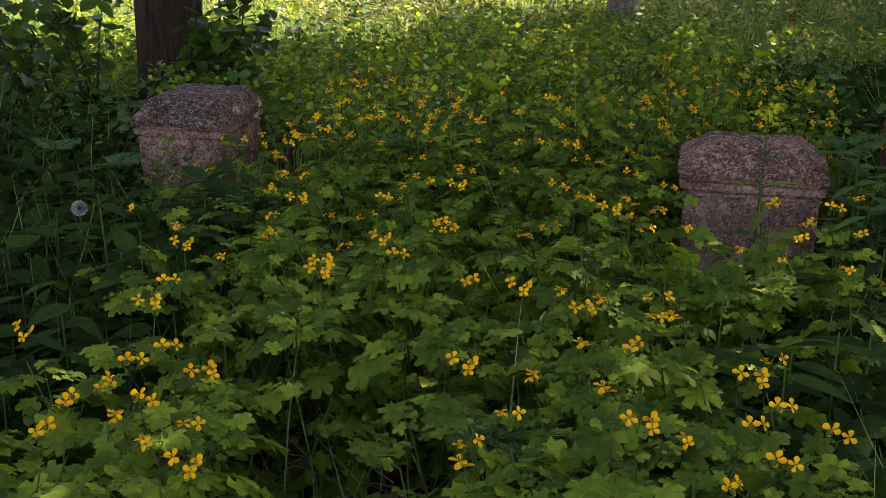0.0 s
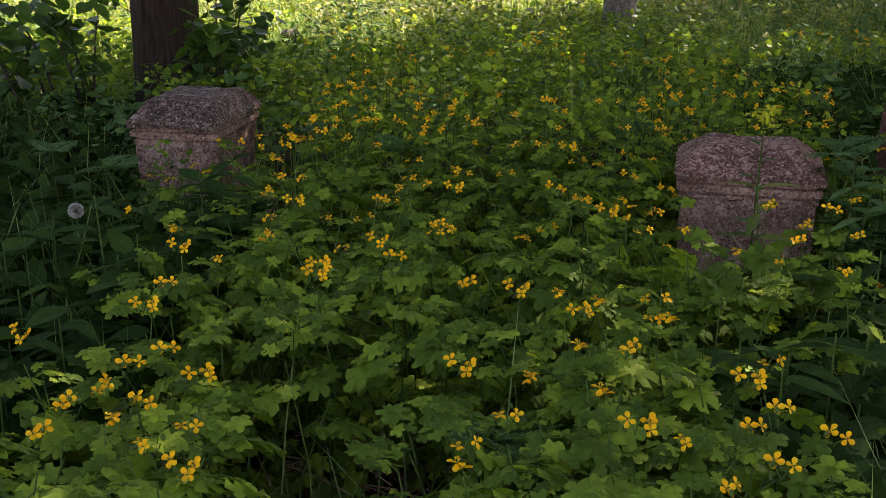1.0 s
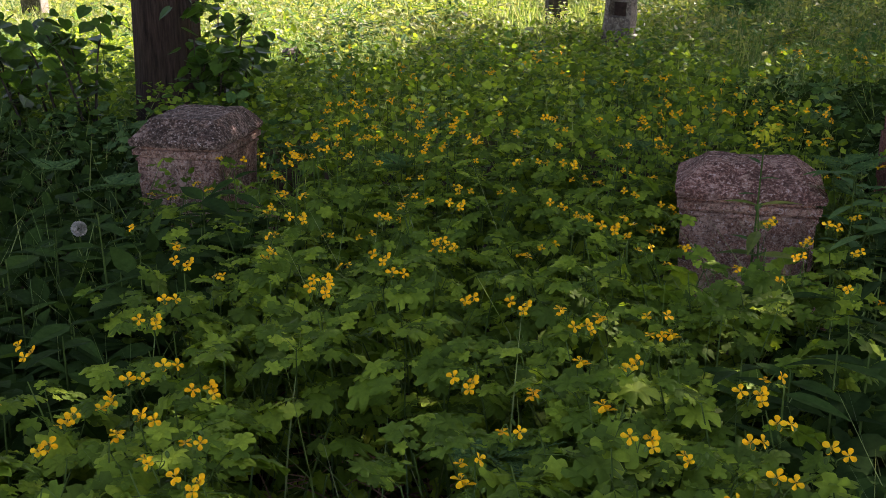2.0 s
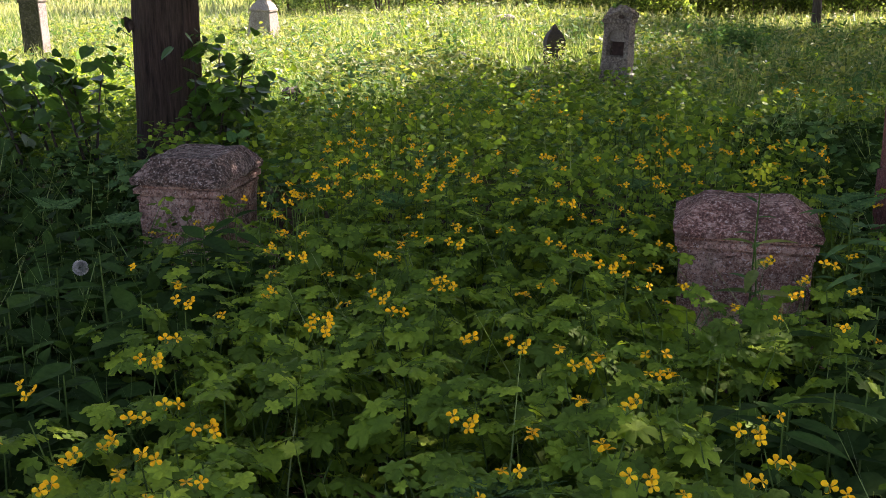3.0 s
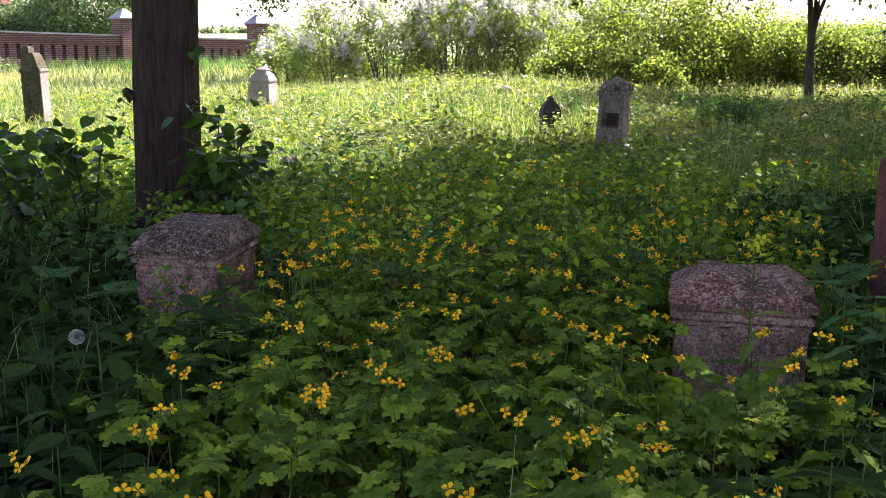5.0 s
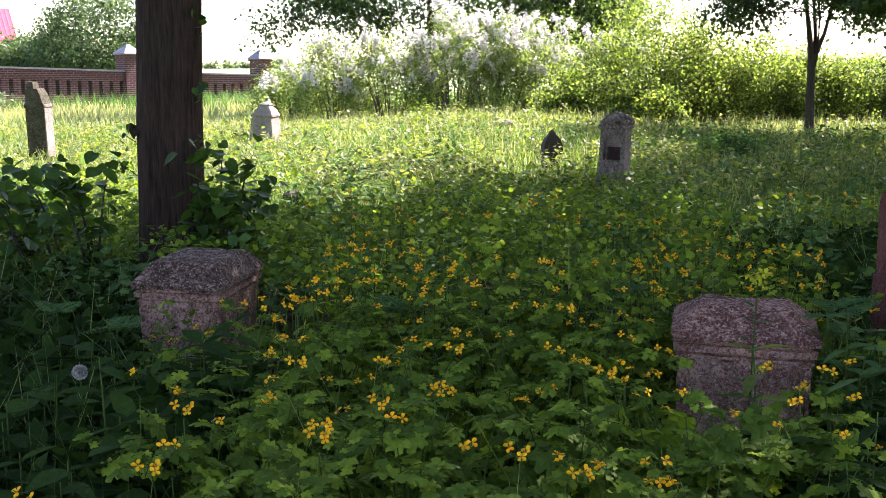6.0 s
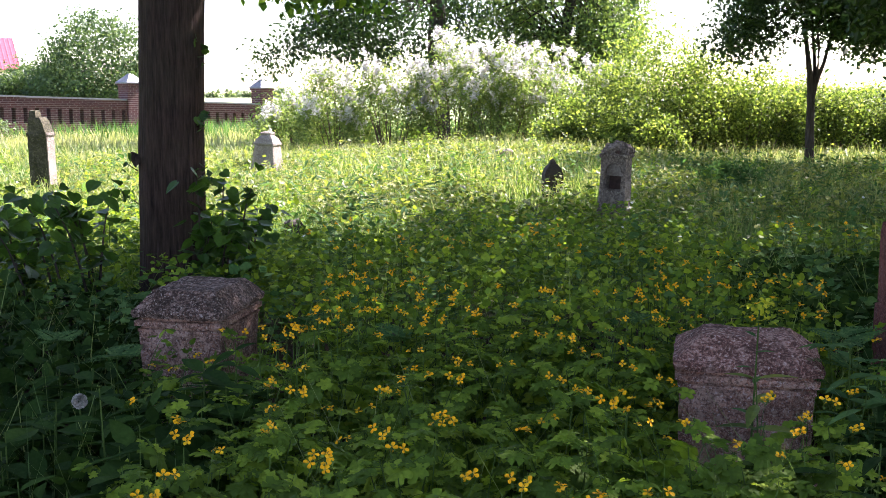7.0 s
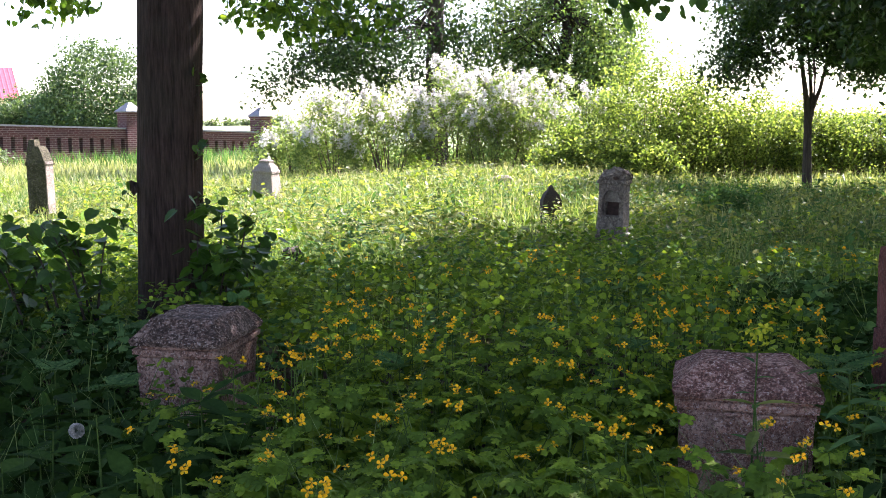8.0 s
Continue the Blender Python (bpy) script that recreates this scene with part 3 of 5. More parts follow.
for nm, m, hw, hd, hh, mt, lab in (
    ("fallen_stone", pose(-1.5, 10.4, mound(-1.5, 10.4), 4, 3, 20), 0.09, 0.06, 0.34, M_IRON, "flat dark broken stone lying in the weeds"),
    ("stone_lump", pose(0.95, 18.2, mound(0.95, 18.2), 0, 3, 12), 0.2, 0.12, 0.33, M_TANSTONE, "brownish stone lump on the grassy mound"),
):
    t = tagged(empty(nm, m), lab, "stone")
    part("block", loft([(-0.05, hw * 0.95, hd), (hh * 0.7, hw, hd), (hh * 0.9, hw * 0.9, hd * 0.9), (hh, hw * 0.5, hd * 0.5)], 6, 0.02, hw * 100), mt, t)


# ---- trees ----
def limb_path(a, b, bend, n=6, seed=0):
    r = random.Random(seed)
    a, b = Vector(a), Vector(b)
    side = Vector((r.uniform(-1, 1), r.uniform(-1, 1), r.uniform(0, 0.6))) * bend * (b - a).length
    return [a.lerp(b, i / (n - 1)) + side * math.sin(math.pi * i / (n - 1)) for i in range(n)]


def leaf_cloud(centres, per, spread, size, template=RHOMB, droop=0.5, seed=0, flat=0.75):
    r = np.random.default_rng(seed)
    c = np.repeat(np.asarray(centres, float), per, 0)
    n = len(c)
    off = r.normal(size=(n, 3)).clip(-1.7, 1.7) * spread * r.uniform(0.5, 1.15, (n, 1))
    off[:, 2] *= flat
    loc = c + off
    rot = turn(r.uniform(0, 2 * np.pi, n), r.normal(-droop, 0.5, n), r.normal(0, 0.6, n))
    return scatter(*template, loc, rot, size * r.uniform(0.6, 1.3, n))


def trunk_bm(path, radii, sides=40, furrow=0.012, seed=0):
    """Trunk with flared foot and deep vertical furrows."""
    bm = bmesh.new()
    rows, pts = [], [Vector(p) for p in path]
    dense, rad = [], []
    for i in range(len(pts) - 1):
        k = max(2, int((pts[i + 1] - pts[i]).length / 0.07))
        for j in range(k):
            dense.append(pts[i].lerp(pts[i + 1], j / k))
            rad.append(radii[i] + (radii[i + 1] - radii[i]) * j / k)
    dense.append(pts[-1])
    rad.append(radii[-1])
    for p, rr in zip(dense, rad):
        row = []
        for k in range(sides):
            a = 2 * math.pi * k / sides
            d = Vector((math.cos(a), math.sin(a), 0))
            w = noise.noise(Vector((d.x * 9 + seed, d.y * 9, p.z * 1.1))) + 0.6 * noise.noise(Vector((d.x * 20, d.y * 20 + seed, p.z * 2.3)))
            flare = 1 + 0.35 * math.exp(-p.z / 0.22) * (0.6 + 0.4 * math.sin(5 * a + seed))
            big = 1 + 0.05 * noise.noise(Vector((d.x * 1.5, d.y * 1.5, p.z * 0.8 + seed)))
            row.append(bm.verts.new(p + d * (rr * flare * big + furrow * w)))
        rows.append(row)
    for a, b in zip(rows, rows[1:]):
        for k in range(sides):
            bm.faces.new((a[k], a[(k + 1) % sides], b[(k + 1) % sides], b[k]))
    return bm


def tree(name, label, base, trunk_path, radii, clumps, per, spread, size, leafmat, barkmat, seed, limb_from, category="tree", sides=16, furrow=0.01, template=RHOMB, limb_r=0.05, droop=0.5, single=False):
    t = tagged(empty(name, pose(*base)), label, category)
    part("trunk", trunk_bm(trunk_path, radii, sides, furrow, seed), barkmat, t, "", True)
    pcs = []
    for i, c in enumerate(clumps):
        k = min(range(len(limb_from)), key=lambda q: (Vector(limb_from[q]) - Vector(c)).length + 0.4 * ((i * 7 + q * 3) % 5))
        pth = limb_path(limb_from[k], c, 0.12, 5, seed + i)
        pcs.append((*tube_arrays(pth, [limb_r, limb_r * 0.8, limb_r * 0.55, limb_r * 0.35, 0.006], 5), 0))
    if single:
        for v, f, _ in pcs:
            mesh_obj("limb", v, f, [barkmat], smooth=True, parent=t)
    else:
        v, f, _ = join(pcs)
        mesh_obj("limbs", v, f, [barkmat], smooth=True, parent=t)
    v, f = leaf_cloud(clumps, per, spread, size, template, droop, seed)
    mesh_obj("crown", v, f, [leafmat], parent=t)
    return t


def ellipsoid_points(n, c, r, seed, shell=0.35, zmin=-9):
    g = np.random.default_rng(seed)
    out = []
    while len(out) < n:
        p = g.uniform(-1, 1, 3)
        d = np.linalg.norm(p)
        if shell < d < 1:
            q = np.array(c) + p * np.array(r)
            if q[2] > zmin:
                out.append(tuple(q))
    return out


def sun_gap(c, base):
    """Whether a clump would close the gap through which the sun reaches the weeds beside the linden."""
    k = (c[2] - 0.4) / SUN_TO.z
    gx_, gy_ = base[0] + c[0] - SUN_TO.x * k, base[1] + c[1] - SUN_TO.y * k
    return math.hypot((gx_ + 0.9) / 1.4, (gy_ - 10.3) / 1.1) < 1


# the linden beside the pedestal (coordinates from its foot)
LB = (-1.8, 7.05, 0)
# six listed clumps, added out of sight, block sun on the left pedestal
cl = ellipsoid_points(170, (0.7, 0.9, 7.2), (5.2, 5.0, 4.2), 11, 0.2, 3.7) + [(3.6, 1.1, 5.0), (2.9, 0.5, 4.2), (3.2, 1.3, 4.6), (4.3, 1.9, 5.8), (2.2, 2.2, 4.4), (3.0, 2.4, 5.0)]
hr = random.Random(21)
hang = [(0.12 + 0.105 * k + hr.uniform(-0.05, 0.05), 1.95 + hr.uniform(-0.3, 0.3), 2.37 - 0.16 * math.exp(-((k - 9) / 2.5) ** 2) + hr.uniform(-0.06, 0.16)) for k in range(13)]
hang += [(0.2 + 0.2 * k, 1.8 + hr.uniform(-0.3, 0.3), 2.57 + hr.uniform(-0.05, 0.08)) for k in range(6)]
hang += [(-1.62, 1.9, 2.5), (-1.45, 1.95, 2.54), (-1.3, 1.9, 2.46), (-1.15, 2.0, 2.52)]
cl = [c for c in cl if not sun_gap(c, LB) and not (0.5 < c[0] < 2.4 and c[1] < -0.75)]
linden = tree("linden_tree", "old linden with dark furrowed bark and low leafy branches", LB,
              [(-0.02, 0, -0.1), (0, 0, 0.4), (0.01, 0, 1.2), (0.045, 0, 2.2), (0.08, 0.05, 4.0), (0.2, 0.1, 7.0), (0.3, 0.1, 10.0)], [0.225, 0.215, 0.212, 0.205, 0.18, 0.11, 0.03],
              cl, 190, 0.55, 0.15, M_LINDEN, M_BARK, 5, [(0.08, 0.05, 3.2), (0.09, 0.05, 4.2), (0.12, 0.07, 5.2), (0.2, 0.1, 6.5), (0.25, 0.1, 8.0)], sides=96, furrow=0.006, droop=0.6)
v, f = leaf_cloud(hang, 30, 0.1, 0.062, HEART, 0.8, 77, 0.75)
mesh_obj("hanging_leaves", v, f, [M_LINDEN_LIT], parent=linden, label="heart-shaped leaves on low twigs, coloured bright as if sunlit")
pcs = [(*tube_arrays(limb_path((0.08, 0.05, 3.4), h, 0.1, 6, i), [0.014, 0.011, 0.008, 0.006, 0.004, 0.002], 5), 0) for i, h in enumerate(hang)]
for v, f, _ in pcs:
    mesh_obj("twig", v, f, [M_BARK2], parent=linden)
v, f = tube_arrays([(-0.17, -0.1, 1.13), (-0.205, -0.11, 1.16), (-0.222, -0.115, 1.19)], [0.05, 0.03, 0.012], 8)
mesh_obj("burr", v, f, [M_BARK], smooth=True, parent=linden, label="small burr on the trunk")

sg = [(0.24, -0.1, zz) for zz in (0.95, 1.05, 1.35, 1.42, 1.75, 1.9)] + [(-0.26, -0.1, 1.12), (-0.25, -0.1, 0.9)]
for i, q in enumerate(sg):
    foot = (q[0] * 0.72, q[1], q[2] - 0.05)
    v, f = tube_arrays([foot, q], [0.004, 0.002], 5)
    sprig = mesh_obj("sprig", v, f, [M_BARK2], smooth=True, parent=linden, label="small leafy sprig on the bark")
    for k in range(5):
        v, f = leaf_cloud([q], 1, 0.035, 0.05, HEART, 0.4, 790 + 10 * i + k, 1.3)
        mesh_obj("leaf", v, f, [M_LINDEN], parent=sprig)

# its neighbour, whose boughs shade the graves
# six listed clumps, added overhead unseen, keep sun off the near plants
cl = ellipsoid_points(285, (-1.3, -0.4, 6.6), (6.0, 6.0, 3.6), 12, 0.1, 3.75) + [(-2.85, -3.95, 5.0), (-3.3, -4.4, 4.4), (-2.4, -3.6, 5.6), (-3.6, -3.8, 5.0), (-2.0, -4.4, 5.2), (-2.7, -4.6, 4.8)]
hang = [(-4.82, -4.0, 2.1), (-4.7, -4.0, 2.12), (-4.95, -3.9, 2.2), (-4.55, -4.1, 2.16)]
cl = [c for c in cl if not sun_gap(c, (5.7, 9.0)) and not (c[0] < -3.9 and c[1] < -2.5 and c[2] > 3.9)]
nb = tree("linden_tree", "tall linden whose leafy boughs overhang the graves", (5.7, 9.0, 0),
          [(0, 0, -0.1), (0, 0, 1), (0, 0.05, 3), (-0.1, 0.1, 6), (-0.2, 0.1, 9.5)], [0.26, 0.24, 0.2, 0.13, 0.03],
          cl, 190, 0.55, 0.15, M_LINDEN, M_BARK, 6, [(0, 0.05, 2.8), (0, 0.05, 4), (-0.1, 0.1, 5.5), (-0.15, 0.1, 7.5)], sides=24)
v, f = leaf_cloud(hang, 26, 0.1, 0.05, HEART, 1.0, 78, 0.8)
mesh_obj("hanging_leaves", v, f, [M_LINDEN], parent=nb)
pcs = [(*tube_arrays(limb_path((0, 0.05, 3.2), h, 0.08, 6, i + 30), [0.03, 0.024, 0.016, 0.01, 0.006, 0.003], 5), 0) for i, h in enumerate(hang)]
v, f, _ = join(pcs)
mesh_obj("hanging_twigs", v, f, [M_BARK2], parent=nb)

# unseen trees added left and right of the graves to cut the skylight
for q, (bx, by) in enumerate(((-7.2, 3.6), (6.0, 1.2))):
    cl = ellipsoid_points(150, (0, 0, 5.0), (3.4, 3.4, 3.8), 40 + q, 0.2, 1.9)
    tree("linden_tree", "unseen linden added to dim one side of the graves", (bx, by, 0),
         [(0, 0, -0.1), (0, 0, 1), (0, 0.05, 3), (-0.1, 0.1, 6), (-0.1, 0.1, 8.0)], [0.24, 0.22, 0.18, 0.1, 0.03],
         cl, 110, 0.5, 0.17, M_LINDEN, M_BARK, 46 + q, [(0, 0.05, 2.4), (0, 0.05, 3.4), (-0.1, 0.1, 5.5)], limb_r=0.03)

# a third one further along the edge
# last two clump groups are unseen boughs added to cast shade on the meadow
cl = ellipsoid_points(150, (-0.6, 0, 5.6), (4.0, 4.0, 3.4), 18, 0.1, 2.9) + [(-4.6, 0, 2.9), (-4.2, 0.3, 2.7), (-4.0, -0.3, 3.1), (-4.9, 0, 3.3), (-4.4, 0.6, 3.5), (-3.7, 0, 2.8), (-5.2, 0.2, 3.5), (-4.6, -0.5, 3.6), (-4.4, 0, 3.1), (-5.0, 0.3, 3.1)] + ellipsoid_points(14, (-3.2, 0.8, 5.4), (1.7, 2.0, 1.3), 19, 0.0) + ellipsoid_points(25, (-5.9, -0.8, 5.7), (2.6, 2.4, 1.0), 29, 0.0)
tree("linden_tree", "leafy tree at the shaded side of the meadow", (11.0, 16.0, 0),
     [(0, 0, -0.1), (0, 0, 1), (0, 0.05, 3), (-0.1, 0.1, 6), (-0.2, 0.1, 8.5)], [0.24, 0.22, 0.18, 0.12, 0.03],
     cl, 150, 0.5, 0.16, M_TREE, M_BARK2, 26, [(0, 0.05, 2.8), (0, 0.05, 4), (-0.1, 0.1, 5.5), (-0.15, 0.1, 7.0)])

# big tree behind the lilacs
cl = ellipsoid_points(175, (-1.0, 0, 6.2), (5.0, 3.6, 4.4), 13, 0.25, 2.3)
cl = [c for c in cl if c[0] < 1.0 and (abs(c[0] + 0.1) > 0.6 or c[1] > 0.9)] + [(-5.2 + 0.55 * i, -0.5 + 0.3 * (i % 3), 2.6 + 0.5 * ((i * 5) % 4) * 0.5) for i in range(9)]
tree("ash_tree", "large dark tree with low drooping boughs behind the lilacs", (-0.15, 34, 0), [(-0.1, 0, -0.1), (-0.05, 0, 1.5), (-0.15, 0, 3), (-0.05, 0, 6), (0, 0, 10)], [0.36, 0.31, 0.29, 0.2, 0.04],
     cl, 330, 0.5, 0.13, M_TREE, M_BARK2, 7, [(-0.12, 0, 4.4), (-0.08, 0, 5.2), (-0.05, 0, 6.2), (0, 0, 7.8)], limb_r=0.03, single=True)
cl = ellipsoid_points(120, (-0.3, 0, 5.0), (3.0, 2.6, 3.4), 14, 0.2, 1.7) + ellipsoid_points(60, (-0.5, -0.4, 2.9), (3.4, 1.8, 1.4), 24, 0.1, 1.5)
tree("maple_tree", "full round leafy tree lit along its sunny side", (4.0, 36, 0), [(0, 0, -0.1), (0, 0, 1.5), (0, 0, 4), (0, 0, 8)], [0.25, 0.22, 0.16, 0.03],
     cl, 230, 0.46, 0.125, M_MAPLE, M_BARK2, 8, [(0, 0, 2.0), (0, 0, 3.2), (0, 0, 5)], single=True)
# slender forked tree
cl = ellipsoid_points(90, (0.1, 0, 4.0), (2.5, 2.2, 1.9), 15, 0.1, 2.4) + [(-1.5, 0, 2.4), (-1.8, 0.2, 2.7), (-2.3, 0, 3.0), (-1.2, -0.3, 2.55), (-2.7, 0, 3.3), (-2.0, -0.2, 2.5), (1.4, 0.2, 2.6), (1.9, 0, 2.9), (0, -0.8, 2.85), (0.3, -0.9, 3.2), (-0.5, -0.8, 3.0), (0.8, -0.7, 2.9), (-0.2, -0.7, 3.4)]
cl = [c for c in cl if c[0] > -1.75] + ellipsoid_points(26, (1.7, 0, 3.5), (1.3, 1.2, 1.2), 35, 0.0, 2.4)
ft = tree("forked_tree", "slender fork-stemmed tree with a dark leafy crown", (6.84, 20.5, 0), [(0.02, 0, -0.1), (0, 0, 0.8), (-0.01, 0, 1.4), (-0.05, 0, 1.9), (-0.16, 0, 2.6), (-0.2, 0, 3.6)], [0.085, 0.08, 0.072, 0.05, 0.04, 0.02],
          cl, 520, 0.36, 0.085, M_TREE, M_BARK2, 9, [(-0.16, 0, 2.5), (0.12, 0, 2.4), (0.0, 0, 2.7), (0.25, 0, 2.6), (-0.2, 0, 3.3), (0.05, 0, 3.4), (0.35, 0, 3.1)], limb_r=0.013)
for i, pth in enumerate(([(0, 0, 1.35), (0.09, 0, 1.85), (0.1, 0, 2.4), (0.02, 0.1, 3.2)], [(0.08, 0, 1.75), (0.2, 0, 2.1), (0.33, 0, 2.7), (0.4, 0, 3.2)], [(0.05, 0, 1.6), (0.04, 0.05, 2.2), (-0.05, 0.05, 3.0), (-0.1, 0, 3.6)])):
    v, f = tube_arrays(limb_path(pth[0], pth[1], 0.02, 4, i)[:-1] + [Vector(q) for q in pth[1:]], [0.045, 0.042, 0.04, 0.035, 0.025, 0.012][:3 + len(pth) - 1], 8)
    mesh_obj("stem", v, f, [M_BARK2], smooth=True, parent=ft)
cl = ellipsoid_points(40, (0, 0, 3.2), (1.6, 1.6, 2.1), 16, 0.15, 1.3)
tree("young_tree", "young dark-leaved tree at the bushes' edge", (9.7, 21.5, 0), [(0, 0, -0.1), (-0.05, 0, 1.5), (-0.1, 0, 3.5)], [0.08, 0.06, 0.02],
     cl, 110, 0.32, 0.12, M_TREE, M_BARK2, 10, [(-0.05, 0, 1.4), (-0.08, 0, 2.2)], limb_r=0.02)


# ---- shrubs ----
PANICLE_V, PANICLE_F = leaf_cloud([(0, 0, z) for z in (0.02, 0.06, 0.1, 0.14)], 12, 0.036, 0.05, RHOMB, 0, 5, 0.8)
PANICLE_V[:, :2] *= (1.3 - PANICLE_V[:, 2:3] * 3.5).clip(0.4, 1.6)


def shrub(name, label, base, w, h, n, leafmat, seed, blooms=0, size=0.082, category="shrub", d=None, clumps=60):
    """Stems from one foot and a lumpy dome of leaf clumps with gaps between them."""
    d = d or w
    s = tagged(empty(name, pose(*base)), label, category, "hedge shrubs")
    g = np.random.default_rng(seed)
    r = random.Random(seed)
    for i in range(16):
        a, q = r.uniform(0, 2 * math.pi), math.sqrt(r.random())
        tip = Vector((math.cos(a) * q * w * 0.8, math.sin(a) * q * d * 0.85, h * r.uniform(0.62, 0.94) * (1 - 0.3 * q * q)))
        foot = Vector((tip.x * 0.35, tip.y * 0.35, -0.05))
        v, f = tube_arrays(limb_path(foot, tip, 0.06, 5, seed + i), [0.02, 0.017, 0.013, 0.009, 0.004], 5)
        mesh_obj("stem", v, f, [M_TWIG], smooth=True, parent=s)
    ph = g.uniform(0, 2 * np.pi, clumps)
    q = np.sqrt(g.random(clumps))
    roof = h * (1 - 0.42 * q ** 2.4) * (1 + 0.07 * np.sin(3 * ph + seed) + g.normal(0, 0.05, clumps))
    zc = 0.15 + (roof - 0.15) * (0.06 + 0.94 * g.random(clumps) ** 0.62)
    cen = np.c_[np.cos(ph) * q * w, np.sin(ph) * q * d, zc]
    pick = g.integers(0, clumps, n)
    sp = np.array([0.11 * w + 0.05, 0.11 * d + 0.05, 0.075 * h + 0.03]) * g.uniform(0.6, 1.35, (clumps, 1))[pick]
    loc = cen[pick] + g.normal(size=(n, 3)).clip(-2, 2) * sp
    loc[:, 2] = np.abs(loc[:, 2])
    rot = turn(g.uniform(0, 2 * np.pi, n), g.normal(-0.35, 0.6, n), g.normal(0, 0.7, n))
    v, f = scatter(*RHOMB, loc, rot, size * g.uniform(0.6, 1.4, n))
    mesh_obj("foliage", v, f, [leafmat], parent=s)
    if blooms:
        # panicles stand in loose bunches, most of them high on the bush
        order = np.argsort(zc / roof + 0.35 * zc / h + g.normal(0, 0.22, clumps))[-max(3, min(clumps * 2 // 3, blooms // 4)):]
        at = cen[order[g.integers(0, len(order), blooms)]] + g.normal(size=(blooms, 3)) * [0.1 * w, 0.1 * d, 0.05 * h] + [0, 0, 0.075 * h]
        rot = turn(g.uniform(0, 6.28, blooms), g.normal(0, 0.45, blooms), g.normal(0, 0.45, blooms))
        v, f = scatter(PANICLE_V, PANICLE_F, at, rot, g.uniform(0.7, 1.25, blooms))
        mesh_obj("blossom", v, f, [M_BLOOM], parent=s, label="pale lilac-white flower panicles")
    return s


LIL = "lilac bush in bloom with pale panicles"
GRN = "leafy green bush at the churchyard edge"
for i, (x, y, w, h, nb_) in enumerate(((-3.7, 27.0, 0.95, 1.5, 35), (-2.6, 26.0, 1.0, 1.85, 60), (-1.3, 25.5, 1.05, 2.0, 75), (0.15, 25.8, 1.15, 2.5, 130), (1.1, 25.2, 1.0, 2.35, 85), (2.2, 25.8, 1.15, 2.4, 65), (3.5, 25.5, 1.15, 2.3, 45))):
    shrub("lilac_bush", LIL, (x, y, 0), w, h * 1.1, 8500, M_LILAC, 100 + i, int(nb_ * 2.0), 0.062)
for i, (x, y, w, h) in enumerate(((4.6, 24.0, 1.25, 2.45), (5.7, 24.5, 1.2, 2.15), (6.8, 24.5, 1.1, 1.75), (7.8, 24.8, 1.1, 1.5), (8.9, 24.8, 1.1, 1.4), (10.0, 25.0, 1.1, 1.35), (11.2, 25.2, 1.1, 1.4), (3.0, 23.2, 0.9, 1.2), (4.0, 22.6, 0.8, 1.0))):
    shrub("green_bush", GRN, (x, y, 0), w, h * 1.16, 13500, M_SHRUB, 200 + i, 0, 0.064)
shrub("lilac_bush", "small white-flowering lilac sprig behind a gravestone", (-3.1, 18.3, 0), 0.24, 1.14, 480, M_LILAC, 300, 3, 0.06)
shrub("weed_bush", "low bluish green bush standing in the meadow grass", (4.0, 15.4, mound(4.0, 15.4)), 0.36, 0.52, 3600, M_FERN, 310, 0, 0.05)
# thicket beyond the wall
for i, (x, y, w, h) in enumerate(((-18.0, 58, 3.4, 5.4), (-22.3, 60, 2.8, 3.5), (-25.5, 62, 2.6, 2.7), (-29, 62, 3.0, 2.5), (-33, 64, 3, 2.6))):
    shrub("thicket_bush", "tall bushy willow thicket beyond the brick wall", (x, y, 0), w, h, 18000, M_THICKET, 320 + i, 0, 0.17, clumps=110)
# bushes along the foot of the wall
for i, k in enumerate((-9.5, -7.0, -4.5)):
    p = WALL0 + U * k
    shrub("wall_bush", "low bush growing at the foot of the wall", (p.x + 0.8, p.y - 1.5, 0), 0.8, 0.85, 900, M_FARLEAF, 340 + i, 0, 0.1)

# distant line of trees across the fields
cent = []
g = np.random.default_rng(55)
for i in range(150):
    x, y = -260 + i * 3.6 + g.uniform(-2, 2), 420 + g.uniform(-20, 20)
    hgt = g.uniform(3.2, 5.8)
    for k in range(7):
        cent.append((x + g.normal() * 1.2, y, hgt * g.uniform(0.25, 0.95) - 1.5))
v, f = leaf_cloud(cent, 26, 1.1, 1.5, RHOMB, 0.3, 56, 0.9)
tagged(mesh_obj("distant_tree_line", v, f, [M_FARLEAF]), "hazy far line of trees across open fields", "trees", kind="stuff")

# house beyond
hs = tagged(empty("village_house", pose(-52.4, 118, 0, 0, 0, 30)), "village house with a ribbed red metal roof", "house")
part("wall", box_bm(-5, 5, -4, 4, -0.3, 4.3, 0.02), M_PLASTER, hs)
rb = bmesh.new()
for side in (-1, 1):
    n = 24
    rows_ = []
    for j, (yy, zz) in enumerate(((side * 4.6, 4.1), (0, 7.6))):
        rows_.append([rb.verts.new((-5.5 + 11 * k / (4 * n), yy, zz + (0.035 if k % 4 == 0 else 0))) for k in range(4 * n + 1)])
    for k in range(4 * n):
        rb.faces.new((rows_[0][k], rows_[0][k + 1], rows_[1][k + 1], rows_[1][k]))
bmesh.ops.recalc_face_normals(rb, faces=rb.faces[:])
bmesh.ops.solidify(rb, geom=rb.faces[:], thickness=0.08)
part("roof", rb, M_ROOF, hs, "ribbed red sheet-metal roof")
